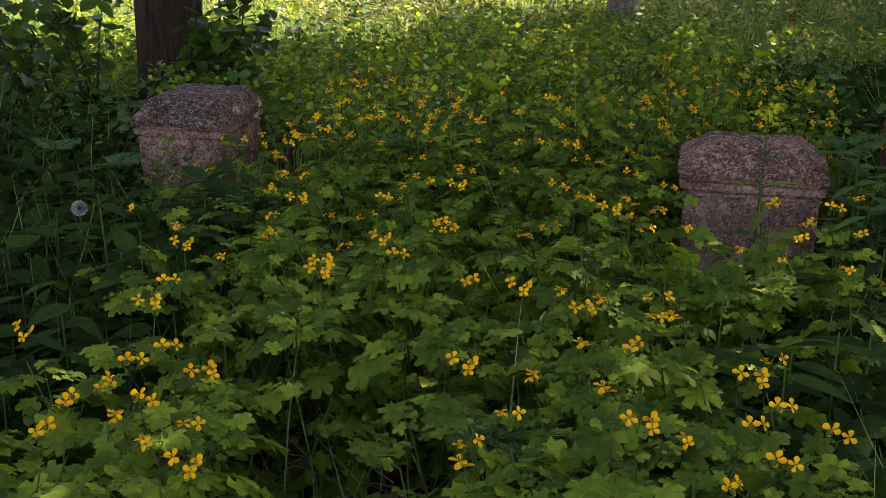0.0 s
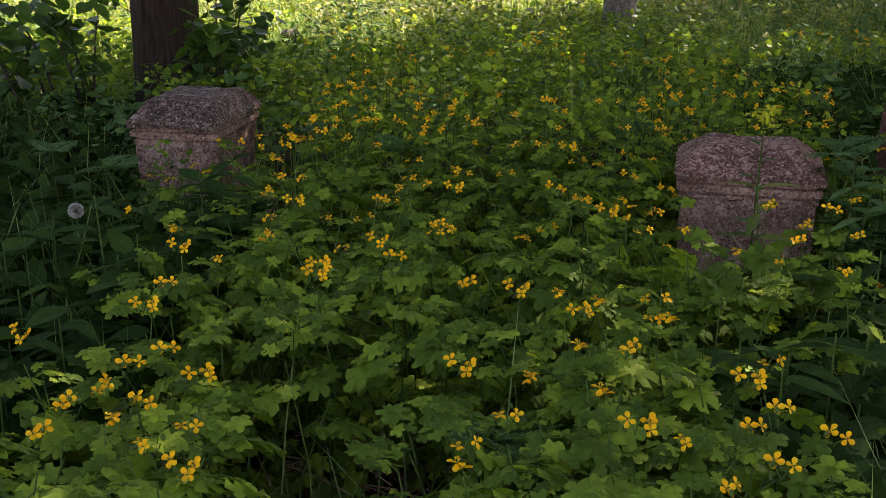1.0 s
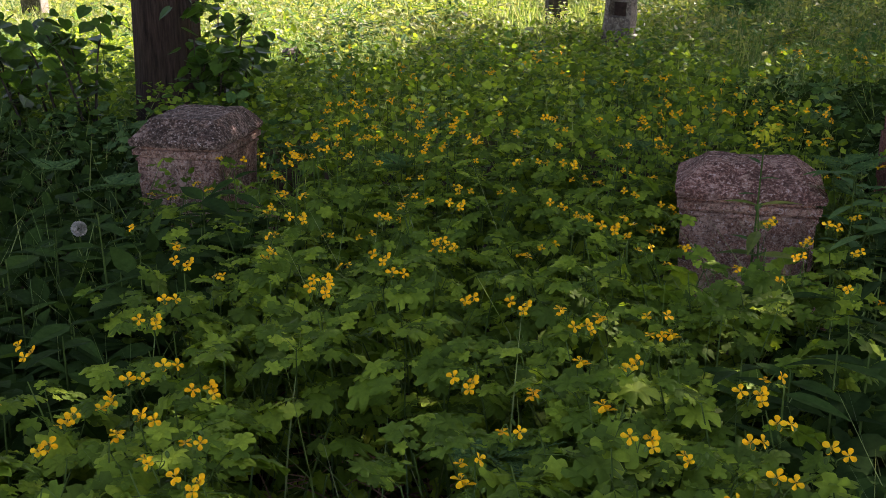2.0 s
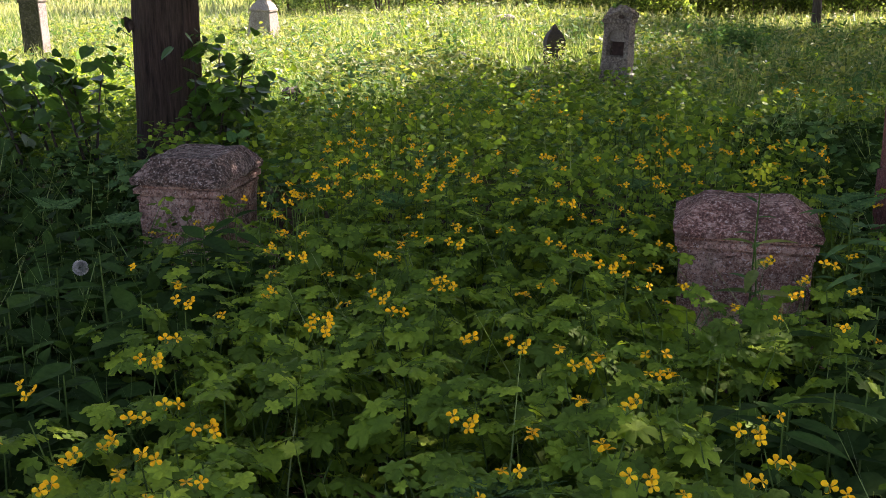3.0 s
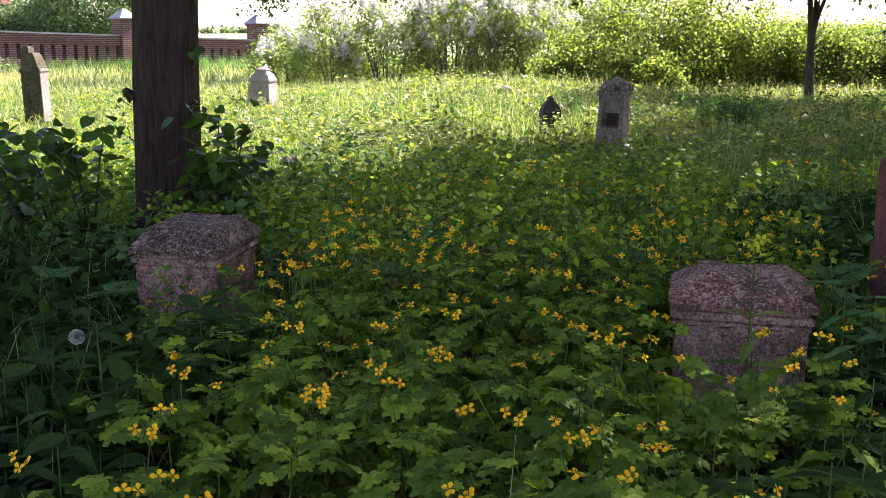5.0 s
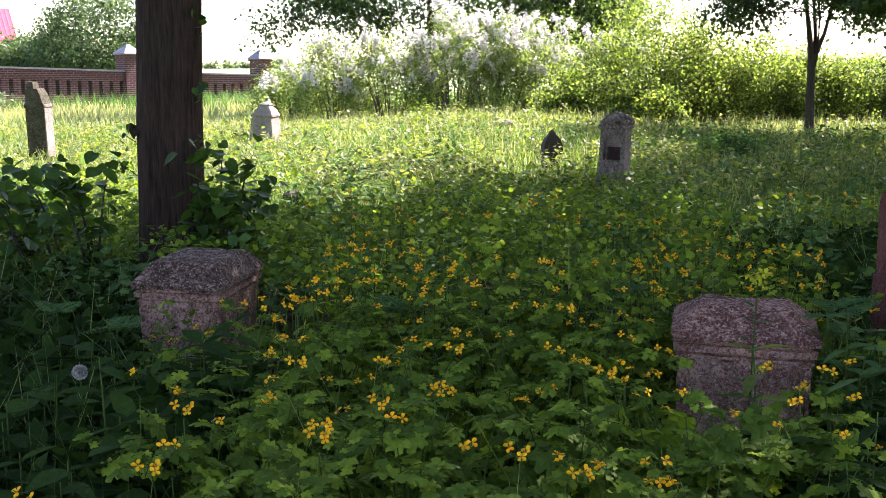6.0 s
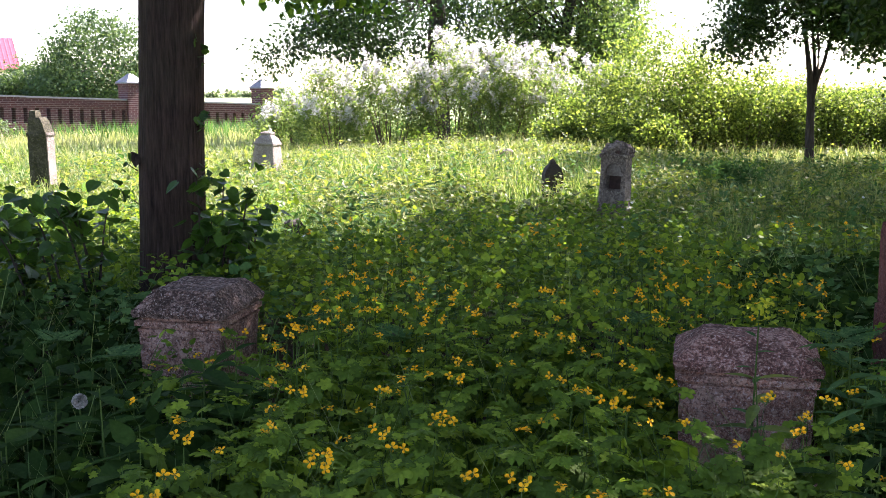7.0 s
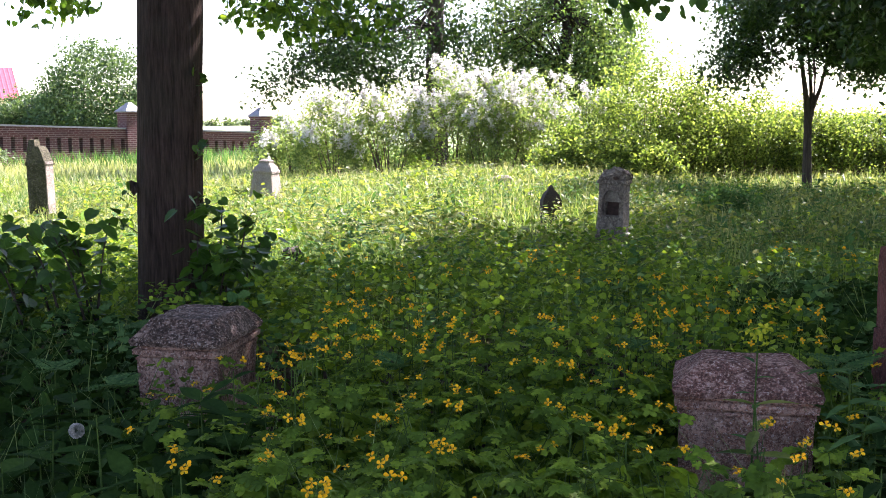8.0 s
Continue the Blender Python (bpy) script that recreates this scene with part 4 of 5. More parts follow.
for wx in (-3, 0, 3):
    w_ = part("window", box_bm(wx - 0.55, wx + 0.55, -4.06, -3.98, 1.4, 2.9, 0.02), M_CAP, hs)
    part("pane", box_bm(wx - 0.45, wx + 0.45, -4.09, -4.05, 1.5, 2.8, 0.005), M_GLASS, w_)
gb = bmesh.new()
for xx in (-4.98, 4.98):
    t3 = [gb.verts.new((xx, -4, 4.25)), gb.verts.new((xx, 4, 4.25)), gb.verts.new((xx, 0, 7.3))]
    gb.faces.new(t3)
part("gable", gb, M_PLASTER, hs)


# ---- low vegetation ----
STONES = ((-1.15, 5.15, 0.42), (1.16, 4.15, 0.42), (2.2, 4.85, 0.35), (1.43, 14.2, 0.45), (1.76, 11.3, 0.25), (-5.62, 15.0, 0.25), (-2.93, 17.5, 0.3))
HOLE = (-0.2, 2.2)


def sward(x, y):
    """Height of the weeds at a place."""
    h = np.interp(y, [0, 3.2, 5, 8, 14, 24], [0.62, 0.58, 0.56, 0.46, 0.34, 0.28])
    h *= 1 + 0.16 * noise.noise(Vector((x * 1.7, y * 1.7, 3)))
    for (sx, sy, _), dip in zip(STONES[:2], (0.25, 0.5)):
        d = math.hypot((x - sx) / 0.5, (y - (sy - 0.45)) / 0.75)
        h *= 1 - dip * math.exp(-d ** 4)
    d = min(math.hypot((x - HOLE[0]) / 0.25, (y - HOLE[1]) / 0.75), math.hypot((x - 0.9) / 0.16, (y - 3.5) / 0.42), math.hypot((x + 0.78) / 0.17, (y - 4.85) / 0.5))
    return h * (1 - 0.8 * math.exp(-d ** 4))


def free(x, y, gap=0.0):
    for sx, sy, r in STONES:
        if abs(x - sx) < r * 0.75 + gap and abs(y - sy) < r * 0.85 + gap:
            return False
    return math.hypot(x + 1.8, y - 7.05) > 0.3 + gap


# celandine pieces shared by all plants
def leaf_mesh(seed):
    """A pinnate leaf: a leafstalk and five round-lobed leaflets, about 0.14 long."""
    r = np.random.default_rng(seed)
    pcs = []
    L = 0.16
    v, f = tube_arrays([(0, 0, 0), (0, L * 0.35, 0.004), (0, L * 0.7, 0.002)], [0.0016, 0.0013, 0.0008], 3)
    pcs.append((v, f, 1))
    for side, at, s in ((0, 0.5, 0.098), (-1, 0.46, 0.07), (1, 0.5, 0.07), (-1, 0.22, 0.05), (1, 0.19, 0.05)):
        tv, tf = lobed(21, 5 if side == 0 else 4, 0.44, seed * 7 + int(at * 100) + side)
        if side:
            tv, tf = fan(tv[21::-1], -0.06)
        rot = turn(-side * r.uniform(0.9, 1.25), r.normal(-0.15, 0.16), side * r.uniform(-0.1, 0.35) + r.normal(0, 0.1))
        v, f = scatter(tv, tf, [(0, L * at, 0.003 * r.normal())], rot, np.array([s * r.uniform(0.85, 1.15)]))
        pcs.append((v, f, 0))
    v, f, mi = join(pcs)
    v[:, 2] -= 1.9 * v[:, 1] ** 2
    me = bpy.data.meshes.new("leaf")
    me.from_pydata(v.tolist(), [], f.tolist())
    me.materials.append(M_CEL)
    me.materials.append(M_STEM)
    me.polygons.foreach_set("material_index", mi.astype(np.int32))
    me.polygons.foreach_set("use_smooth", np.ones(len(me.polygons), dtype=bool))
    return me


def flower_arrays(seed, s=0.012):
    r = np.random.default_rng(seed)
    pet = fan([(0, 0, 0), (0.24, 0.42, 0.06), (0.46, 0.86, 0.07), (0.29, 1.2, -0.06), (0, 1.3, -0.1), (-0.29, 1.2, -0.06), (-0.46, 0.86, 0.07), (-0.24, 0.42, 0.06)], -0.06)
    pcs = []
    for k in range(4):
        v, f = scatter(*pet, [(0, 0, 0)], turn(k * np.pi / 2 + r.normal(0, 0.16), r.normal(0.22, 0.3), r.normal(0, 0.25)), np.array([s * r.uniform(0.9, 1.12)]))
        pcs.append((v, f, 0))
    n = 12
    a = r.uniform(0, 6.28, n)
    v, f = scatter(*RHOMB, np.zeros((n, 3)), turn(a, r.uniform(0.7, 1.4, n), 0), np.full(n, s * 0.55))
    pcs.append((v, f, 1))
    v, f = tube_arrays([(0, 0, 0), (0, 0, s * 0.8)], [s * 0.1, s * 0.06], 4)
    pcs.append((v, f, 2))
    return pcs


def flower_mesh(seed):
    v, f, mi = join(flower_arrays(seed))
    me = bpy.data.meshes.new("flower")
    me.from_pydata(v.tolist(), [], f.tolist())
    for m in (M_PETAL, M_HEART, M_STEM):
        me.materials.append(m)
    me.polygons.foreach_set("material_index", mi.astype(np.int32))
    return me


def stem_mesh(seed):
    """A slightly bent stem of unit length along z."""
    r = random.Random(seed)
    bx, by = r.uniform(-0.06, 0.06), r.uniform(-0.06, 0.06)
    v, f = tube_arrays([(bx * math.sin(math.pi * t), by * math.sin(math.pi * t), t) for t in (0, 0.25, 0.5, 0.75, 1)], [0.0038, 0.0035, 0.003, 0.0024, 0.0015], 5)
    me = bpy.data.meshes.new("stem")
    me.from_pydata(v.tolist(), [], f.tolist())
    me.materials.append(M_STEM)
    return me


LEAVES = [leaf_mesh(i) for i in range(8)]
FLOWERS = [flower_mesh(i) for i in range(6)]
STEMS = [stem_mesh(i) for i in range(5)]


def bud_mesh():
    v, f = tube_arrays([(0, 0, 0), (0, 0, 0.003), (0, 0, 0.007), (0, 0, 0.011), (0, 0, 0.013)], [0.001, 0.0032, 0.004, 0.0028, 0.0004], 6)
    me = bpy.data.meshes.new("bud")
    me.from_pydata(v.tolist(), [], f.tolist())
    me.materials.append(M_STEM)
    return me


BUD = bud_mesh()


def child(name, me, parent, m):
    o = new(name, me)
    o.parent = parent
    o.matrix_basis = m
    return o


def umbel(parent, top, n, r, spread=0.022):
    """Flowers on short stalks at a stem's tip, with a few buds."""
    for k in range(n):
        a = r.uniform(0, 6.28)
        d = Vector((math.cos(a), math.sin(a), 0)) * spread * (0.25 if n == 1 else r.uniform(0.5, 1.2))
        p = top + d + Vector((0, 0, r.uniform(0.01, 0.03)))
        lean = Vector((d.x * 16 + r.uniform(-0.4, 0.4), d.y * 16 + r.uniform(-1.5, 0.1), 1.0)).normalized()
        q = lean.to_track_quat("Z", "Y").to_matrix().to_4x4()
        child("flower", FLOWERS[r.randrange(6)], parent, Matrix.Translation(p) @ q @ pose(0, 0, 0, 0, 0, r.uniform(0, 90)) @ Matrix.Scale(r.uniform(0.85, 1.2), 4))
        st_ = p - top
        child("flower_stalk", STEMS[k % 5], parent, Matrix.Translation(top) @ st_.to_track_quat("Z", "Y").to_matrix().to_4x4() @ Matrix.Diagonal((0.4, 0.4, st_.length, 1)))
    for k in range(2):
        a = r.uniform(0, 6.28)
        child("bud", BUD, parent, Matrix.Translation(top + Vector((math.cos(a) * 0.018, math.sin(a) * 0.018, r.uniform(0.0, 0.025)))) @ pose(0, 0, 0, r.uniform(-30, 30), r.uniform(-30, 30), 0))


def celandine(seed, flowers, centre):
    """One plant at the origin, 0.6 high: stems, leaves along them, flower heads."""
    r = random.Random(seed)
    g = empty("celandine_plant", Matrix.Identity(4))
    tagged(g, "bushy green celandine plant with small yellow flowers" if flowers else "bushy green celandine plant without open flowers", "wild plant", "celandine plants")
    H0 = 0.6
    tops = []
    for k in range(3):
        a = 2.1 * k + r.uniform(-0.5, 0.5)
        out = 0.02 if (centre and k == 0) else r.uniform(0.07, 0.15)
        tip = Vector((math.cos(a) * out, math.sin(a) * out, H0 * (1.0 if k == 0 else r.uniform(0.8, 0.97))))
        if centre and k == 0:
            tip = Vector((0, 0, H0))
        q = tip.to_track_quat("Z", "Y").to_matrix().to_4x4()
        child("stem", STEMS[r.randrange(5)], g, q @ Matrix.Diagonal((1, 1, tip.length, 1)))
        tops.append(tip)
        nl = 4
        for j in range(nl):
            t = 0.42 + 0.5 * j / (nl - 1) + r.uniform(-0.05, 0.05)
            yaw = a - math.pi / 2 + r.uniform(-1.9, 1.9)
            s = r.uniform(0.6, 1.1) * (1.12 - 0.35 * (t - 0.4))
            if j == 0 and k == 2:
                continue
            child("leaf", LEAVES[r.randrange(8)], g, Matrix.Translation(tip * t) @ pose(0, 0, 0, 0, 0, math.degrees(yaw)) @ pose(0, 0, 0, r.uniform(-26, 30), r.uniform(-22, 22), 0) @ Matrix.Scale(s, 4))
    for k in range(2):
        a = r.uniform(0, 6.28)
        child("leaf", LEAVES[r.randrange(8)], g, pose(0, 0, r.uniform(0.15, 0.28), 0, 0, math.degrees(a)) @ pose(0, 0, 0, r.uniform(0, 35), 0, 0) @ Matrix.Scale(1.3, 4))
    for k in range(flowers, 3):
        for j in range(2):
            child("leaf", LEAVES[r.randrange(8)], g, Matrix.Translation(tops[k] * 0.99) @ pose(0, 0, 0, 0, 0, r.uniform(0, 180) + 180 * j) @ pose(0, 0, 0, r.uniform(-5, 45), 0, 0) @ Matrix.Scale(r.uniform(0.5, 0.8), 4))
    for k in range(min(flowers, 3)):
        umbel(g, tops[k] + Vector((0, 0, 0.05)), r.choice((1, 1, 2)) if k else r.choice((2, 2, 3)), r)
    return g


KINDS = {(False, 0): [celandine(20 + i, 0, False) for i in range(4)], (False, 1): [celandine(30 + i, 1, False) for i in range(4)], (True, 1): [celandine(40 + i, 1, True) for i in range(5)]}
KEY = [(-0.89, 2.14), (-0.62, 1.99), (-0.56, 2.04), (-0.48, 1.93), (-0.64, 1.87), (-0.68, 1.76), (-0.56, 1.74), (-0.53, 1.77), (-0.69, 1.67), (-0.48, 1.64),
       (-0.42, 1.55), (-0.43, 1.72), (0.04, 1.58), (-0.65, 2.42), (-0.68, 2.32), (-0.31, 2.47), (-0.33, 2.61), (-0.18, 2.72),
       (-0.12, 2.6), (-0.46, 2.75), (-0.7, 2.73), (0.04, 2.4), (0.16, 2.35), (0.27, 2.34), (0.29, 2.25), (0.36, 2.3), (0.46, 2.24), (0.5, 2.2), (0.29, 2.06), (0.35, 2.01),
       (0.03, 1.93), (0.17, 1.88), (0.11, 1.75), (0.03, 1.67), (0.29, 1.8), (0.32, 1.69), (0.42, 1.65), (0.56, 1.87), (0.62, 1.97), (0.53, 1.7), (0.6, 1.76), (0.66, 1.68),
       (0.54, 1.57), (0.45, 1.51), (0.98, 2.51)]
KEY_BACK = [(-0.54, 3.2), (-0.47, 3.12), (-0.9, 3.02), (-0.13, 3.26), (0.04, 3.32), (0.41, 3.16), (0.59, 3.02), (0.45, 2.99), (0.51, 2.81), (0.66, 2.84), (0.93, 3.05), (1.08, 2.99),
            (-0.04, 2.91), (-0.72, 2.83), (-0.19, 3.08), (0.42, 3.77), (0.09, 4.29), (0.24, 4.83), (0.69, 4.1), (-0.37, 3.99)]


# nettle ground, widened so that its dark leaf colour deepens the shade there
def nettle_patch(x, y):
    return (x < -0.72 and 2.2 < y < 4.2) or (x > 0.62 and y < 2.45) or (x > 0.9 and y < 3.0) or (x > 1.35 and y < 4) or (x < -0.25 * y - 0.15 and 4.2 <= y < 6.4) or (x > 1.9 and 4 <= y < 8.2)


used = set()


def set_plant(kind, x, y, h, r, lean=3):
    src = KINDS[kind][r.randrange(len(KINDS[kind]))]
    m = pose(x, y, mound(x, y), r.uniform(-lean, lean), r.uniform(-lean, lean), r.uniform(-50, 50) if kind[1] else r.uniform(0, 360))
    s = h / 0.6
    if src.name not in used:
        used.add(src.name)
        c = src
    else:
        c = copy_thing(src, m)
    c.matrix_basis = m @ Matrix.Diagonal((max(0.75, s ** 0.5), max(0.75, s ** 0.5), s, 1))
    return c


rr = random.Random(4)
count = 0
for x, y in KEY + KEY_BACK:
    set_plant((True, 1), x, y, 0.6 + rr.uniform(-0.01, 0.015), rr, 0.5 if y < 2.75 else 1.5)
    count += 1
for x, y, h in ((-0.97, 4.66, 0.47), (1.34, 3.5, 0.5), (0.8, 2.85, 0.55), (0.96, 2.88, 0.56), (0.9, 2.74, 0.53), (1.16, 2.95, 0.55), (1.02, 3.02, 0.56)):
    set_plant((True, 1), x, y, h, rr)
    count += 1
y = 1.25
while y < 4.95:
    half = 0.43 * y + 0.3
    x = -half
    while x < half:
        px_, py_ = x + rr.uniform(-0.09, 0.09), y + rr.uniform(-0.09, 0.09)
        x += 0.225
        if not free(px_, py_, 0.03) or count > 300:
            continue
        if nettle_patch(px_, py_) and rr.random() < 0.97:
            continue
        if min((px_ - a) ** 2 + (py_ - b) ** 2 for a, b in KEY + KEY_BACK) < 0.011:
            continue
        h = sward(px_, py_)
        if h < 0.27:
            continue
        bloom = rr.random() < (0.9 if py_ > 3.0 else 0.12)
        set_plant((False, 1 if bloom else 0), px_, py_, h * rr.uniform(0.8, 1.0), rr)
        count += 1
    y += 0.215
for ks in KINDS.values():
    for k in ks:
        if k.name not in used:
            for o in (*k.children_recursive, k):
                bpy.data.objects.remove(o)


# ---- carpet of weeds behind the front plants ----
def spots(n, y0, y1, seed, power=1.0, widen=0.46, extra=1.2):
    """Random places in the widening strip ahead, thinner with distance."""
    g = np.random.default_rng(seed)
    out = []
    while len(out) < n:
        y_ = y0 + (y1 - y0) * g.random() ** power
        x_ = g.uniform(-1, 1) * (widen * y_ + extra)
        if free(x_, y_, 0.02):
            out.append((x_, y_))
    return np.array(out)


def heights(p):
    return np.array([sward(a, b) for a, b in p]), np.array([mound(a, b) for a, b in p])


LEAFLET = fan(lobed(11, 3, 0.34, 3)[0][11::-1], -0.05)
LEAFLET_NEAR = lobed(17, 5, 0.4, 4)


def carpet(name, label, n, y0, y1, seed, tmpl, size, mat, low=0.35, high=1.0, power=1.0, lift=0.15, spread=0.45, category="weeds", clump=0.0, inside=None):
    g = np.random.default_rng(seed)
    p = spots(n, y0, y1, seed, power)
    h, z = heights(p)
    keep = (h > 0.27) & np.array([b < 8.8 or noise.noise(Vector((a * 0.45, b * 0.45, 4))) > (0.12 if a > 0.2 * b else -0.15) for a, b in p])
    if inside is not None:
        keep &= np.array([nettle_patch(a, b) == inside for a, b in p])
    p, h, z = p[keep], h[keep], z[keep]
    n = len(p)
    zz = z + h * (low + (high - low) * g.random(n) ** 0.7)
    if clump:
        zz += h * clump * np.array([noise.noise(Vector((a * 2.3, b * 2.3, 9))) for a, b in p])
    rot = turn(g.uniform(0, 2 * np.pi, n), g.normal(lift, spread, n), g.normal(0, spread, n))
    v, f = scatter(*tmpl, np.c_[p, zz], rot, size * g.uniform(0.6, 1.35, n) * np.interp(p[:, 1], [3, 12, 25], [1, 1.1, 1.4]))
    return tagged(mesh_obj(name, v, f, [mat], smooth=True), label, category, kind="stuff")


carpet("celandine_undergrowth", "dense lobed celandine leaves filling between the plants", 5200, 1.2, 5.2, 61, LEAFLET_NEAR, 0.064, M_CEL, 0.1, 0.62, 0.8, 0.1, 0.6, inside=False)
carpet("nettle_bed", "dark pointed nettle leaves whose colour also deepens the shade", 30000, 1.4, 8.2, 71, OVAL_MID, 0.09, M_NETTLE, 0.1, 0.8, 0.9, -0.1, 0.5, inside=True)
carpet("celandine_bed", "shaded bed of celandine leaves behind the pedestals", 46000, 4.6, 11.5, 62, LEAFLET, 0.038, M_CEL, 0.4, 1.05, 0.85, 0.1, 0.55, clump=0.5, inside=False)
carpet("meadow_weeds", "sunlit bright green broad-leaved meadow weeds", 42000, 9.0, 24.0, 63, OVAL_FAR, 0.066, M_WEED, 0.3, 1.05, 0.9, 0.25, 0.5, clump=0.55)


def weed_clumps(name, label, n, y0, y1, seed, tmpl, size, mat, hmin, hmax, leaves=34, spread=0.16):
    """Separate taller tussocks of leaves standing out of the sward."""
    g = np.random.default_rng(seed)
    p = spots(n, y0, y1, seed, 0.9)
    locs, rots, sz = [], [], []
    for x, y in p:
        hh, k = g.uniform(hmin, hmax), g.uniform(0.6, 1.3)
        a, q = g.uniform(0, 6.28, leaves), np.sqrt(g.random(leaves)) * spread * k
        z = mound(x, y) + hh * (0.3 + 0.7 * g.random(leaves)) * (1.1 - (q / (spread * k)) ** 2 * 0.5)
        locs.append(np.c_[x + np.cos(a) * q, y + np.sin(a) * q, z])
        rots.append(turn(a - np.pi / 2, g.normal(0.1, 0.4, leaves), g.normal(0, 0.3, leaves)))
        sz.append(size * k * g.uniform(0.6, 1.3, leaves))
    v, f = scatter(*tmpl, np.concatenate(locs), np.concatenate(rots), np.concatenate(sz))
    return tagged(mesh_obj(name, v, f, [mat]), label, "weeds", kind="stuff")


weed_clumps("meadow_tussocks", "taller sunlit leafy weeds standing out of the meadow", 420, 8.5, 22, 163, LEAFLET, 0.055, M_WEED, 0.38, 0.6, 44, 0.19)
weed_clumps("dark_tussocks", "dark green bushy weeds in the half shade", 240, 7.5, 20, 164, OVAL_FAR, 0.075, M_CEL, 0.4, 0.62, 48, 0.18)
weed_clumps("bluish_tussocks", "bluish green feathery weeds in the shaded meadow", 210, 9.5, 19, 168, LANCE_FAR, 0.12, M_FERN, 0.36, 0.66, 40, 0.2)
weed_clumps("shade_tussocks", "feathery green weeds among the shaded celandine", 260, 4.8, 9.5, 165, LEAFLET, 0.05, M_FERN, 0.5, 0.68, 36, 0.13)


def grass(name, label, n, y0, y1, seed, hmin, hmax, width, power=1.0, extra=1.2, mat=M_GRASS):
    g = np.random.default_rng(seed)
    p = spots(n, y0, y1, seed, power, 0.46, extra)
    z = np.array([mound(a, b) for a, b in p])
    hgt = g.uniform(hmin, hmax, n)
    lean = turn(g.uniform(0, 2 * np.pi, n), g.normal(-0.2, 0.28, n), g.normal(0, 0.15, n))
    w = width * g.uniform(0.7, 1.3, n) * np.interp(p[:, 1], [2, 10, 40], [0.8, 1.6, 5])
    v, f = scatter(*BLADE, np.c_[p, z], lean, np.c_[w, hgt, hgt])
    return tagged(mesh_obj(name, v, f, [mat]), label, "grass", kind="stuff")


grass("meadow_grass", "tall sunlit meadow grass between the graves", 62000, 8.5, 26, 64, 0.2, 0.5, 0.007, 0.9)
grass("far_grass", "pale grass below the brick wall", 26000, 20, 46, 65, 0.2, 0.5, 0.007, 1.1, 3.0, M_DRY)
grass("pale_grass", "pale seeding grass standing over the meadow", 9000, 11, 24, 167, 0.35, 0.62, 0.004, 0.9, 1.2, M_DRY)
# darker material than the other grass: the wall's shade put into the colour
grass("wall_grass", "tall rough grass along the foot of the wall", 9000, 35, 45, 166, 0.45, 0.8, 0.006, 1.0, 3.0, M_FERN)
grass("shade_grass", "thin grass blades among the shaded weeds", 3200, 1.3, 9.5, 66, 0.4, 0.72, 0.006, 0.9)

# yellow flowers scattered over the bed behind
p = spots(1300, 3.1, 9.0, 67, 1.0)
p = np.array([q for q in p if free(q[0], q[1], 0.1) and sward(q[0], q[1]) > 0.3 and q[0] > -0.27 * q[1] and not nettle_patch(q[0], q[1])
              and noise.noise(Vector((q[0] * 1.1, q[1] * 0.9, 1))) + 0.5 * math.exp(-((q[0] - 0.55) / 0.75) ** 2 - ((q[1] - 4.5) / 1.3) ** 2) > (0.2 if q[1] < 4.5 else 0.16)])
h, z = heights(p)
g = np.random.default_rng(68)
pcs = []
for i, q in enumerate(p):
    for k in range(g.integers(1, 4 if q[1] < 5 else 3)):
        base = np.array([q[0] + g.normal() * 0.02, q[1] + g.normal() * 0.02, z[i] + h[i] * 1.06 + g.uniform(0, 0.08)])
        rm = turn(g.normal(0, 0.8), g.normal(0.65, 0.4), g.normal(0, 0.3))[0]
        for v, f, mi in flower_arrays(int(g.integers(0, 50)), 0.0125):
            pcs.append((v @ rm.T + base, f, mi))
    v, f = tube_arrays([(q[0], q[1], z[i] + h[i] * 0.4), (q[0], q[1], z[i] + h[i] * 1.07)], [0.003, 0.002], 3)
    pcs.append((v, f, 2))
v, f, mi = join(pcs)
tagged(mesh_obj("celandine_blossom", v, f, [M_PETAL, M_HEART, M_STEM], mi), "small yellow celandine flowers over the shaded bed", "flowers", kind="stuff")

# white dots of flowers in the sunlit meadow
p = spots(70, 8, 17, 69)
h, z = heights(p)
g = np.random.default_rng(70)
v, f = scatter(*fan([(math.cos(a) * 0.5, math.sin(a) * 0.5) for a in np.linspace(0, 5.5, 8)], 0.1), np.c_[p, z + h * 1.05], turn(g.uniform(0, 6, len(p)), g.normal(0.4, 0.4, len(p)), 0), np.full(len(p), 0.035))
tagged(mesh_obj("white_blossom", v, f, [M_WHITE]), "scattered small white meadow flowers", "flowers", kind="stuff")


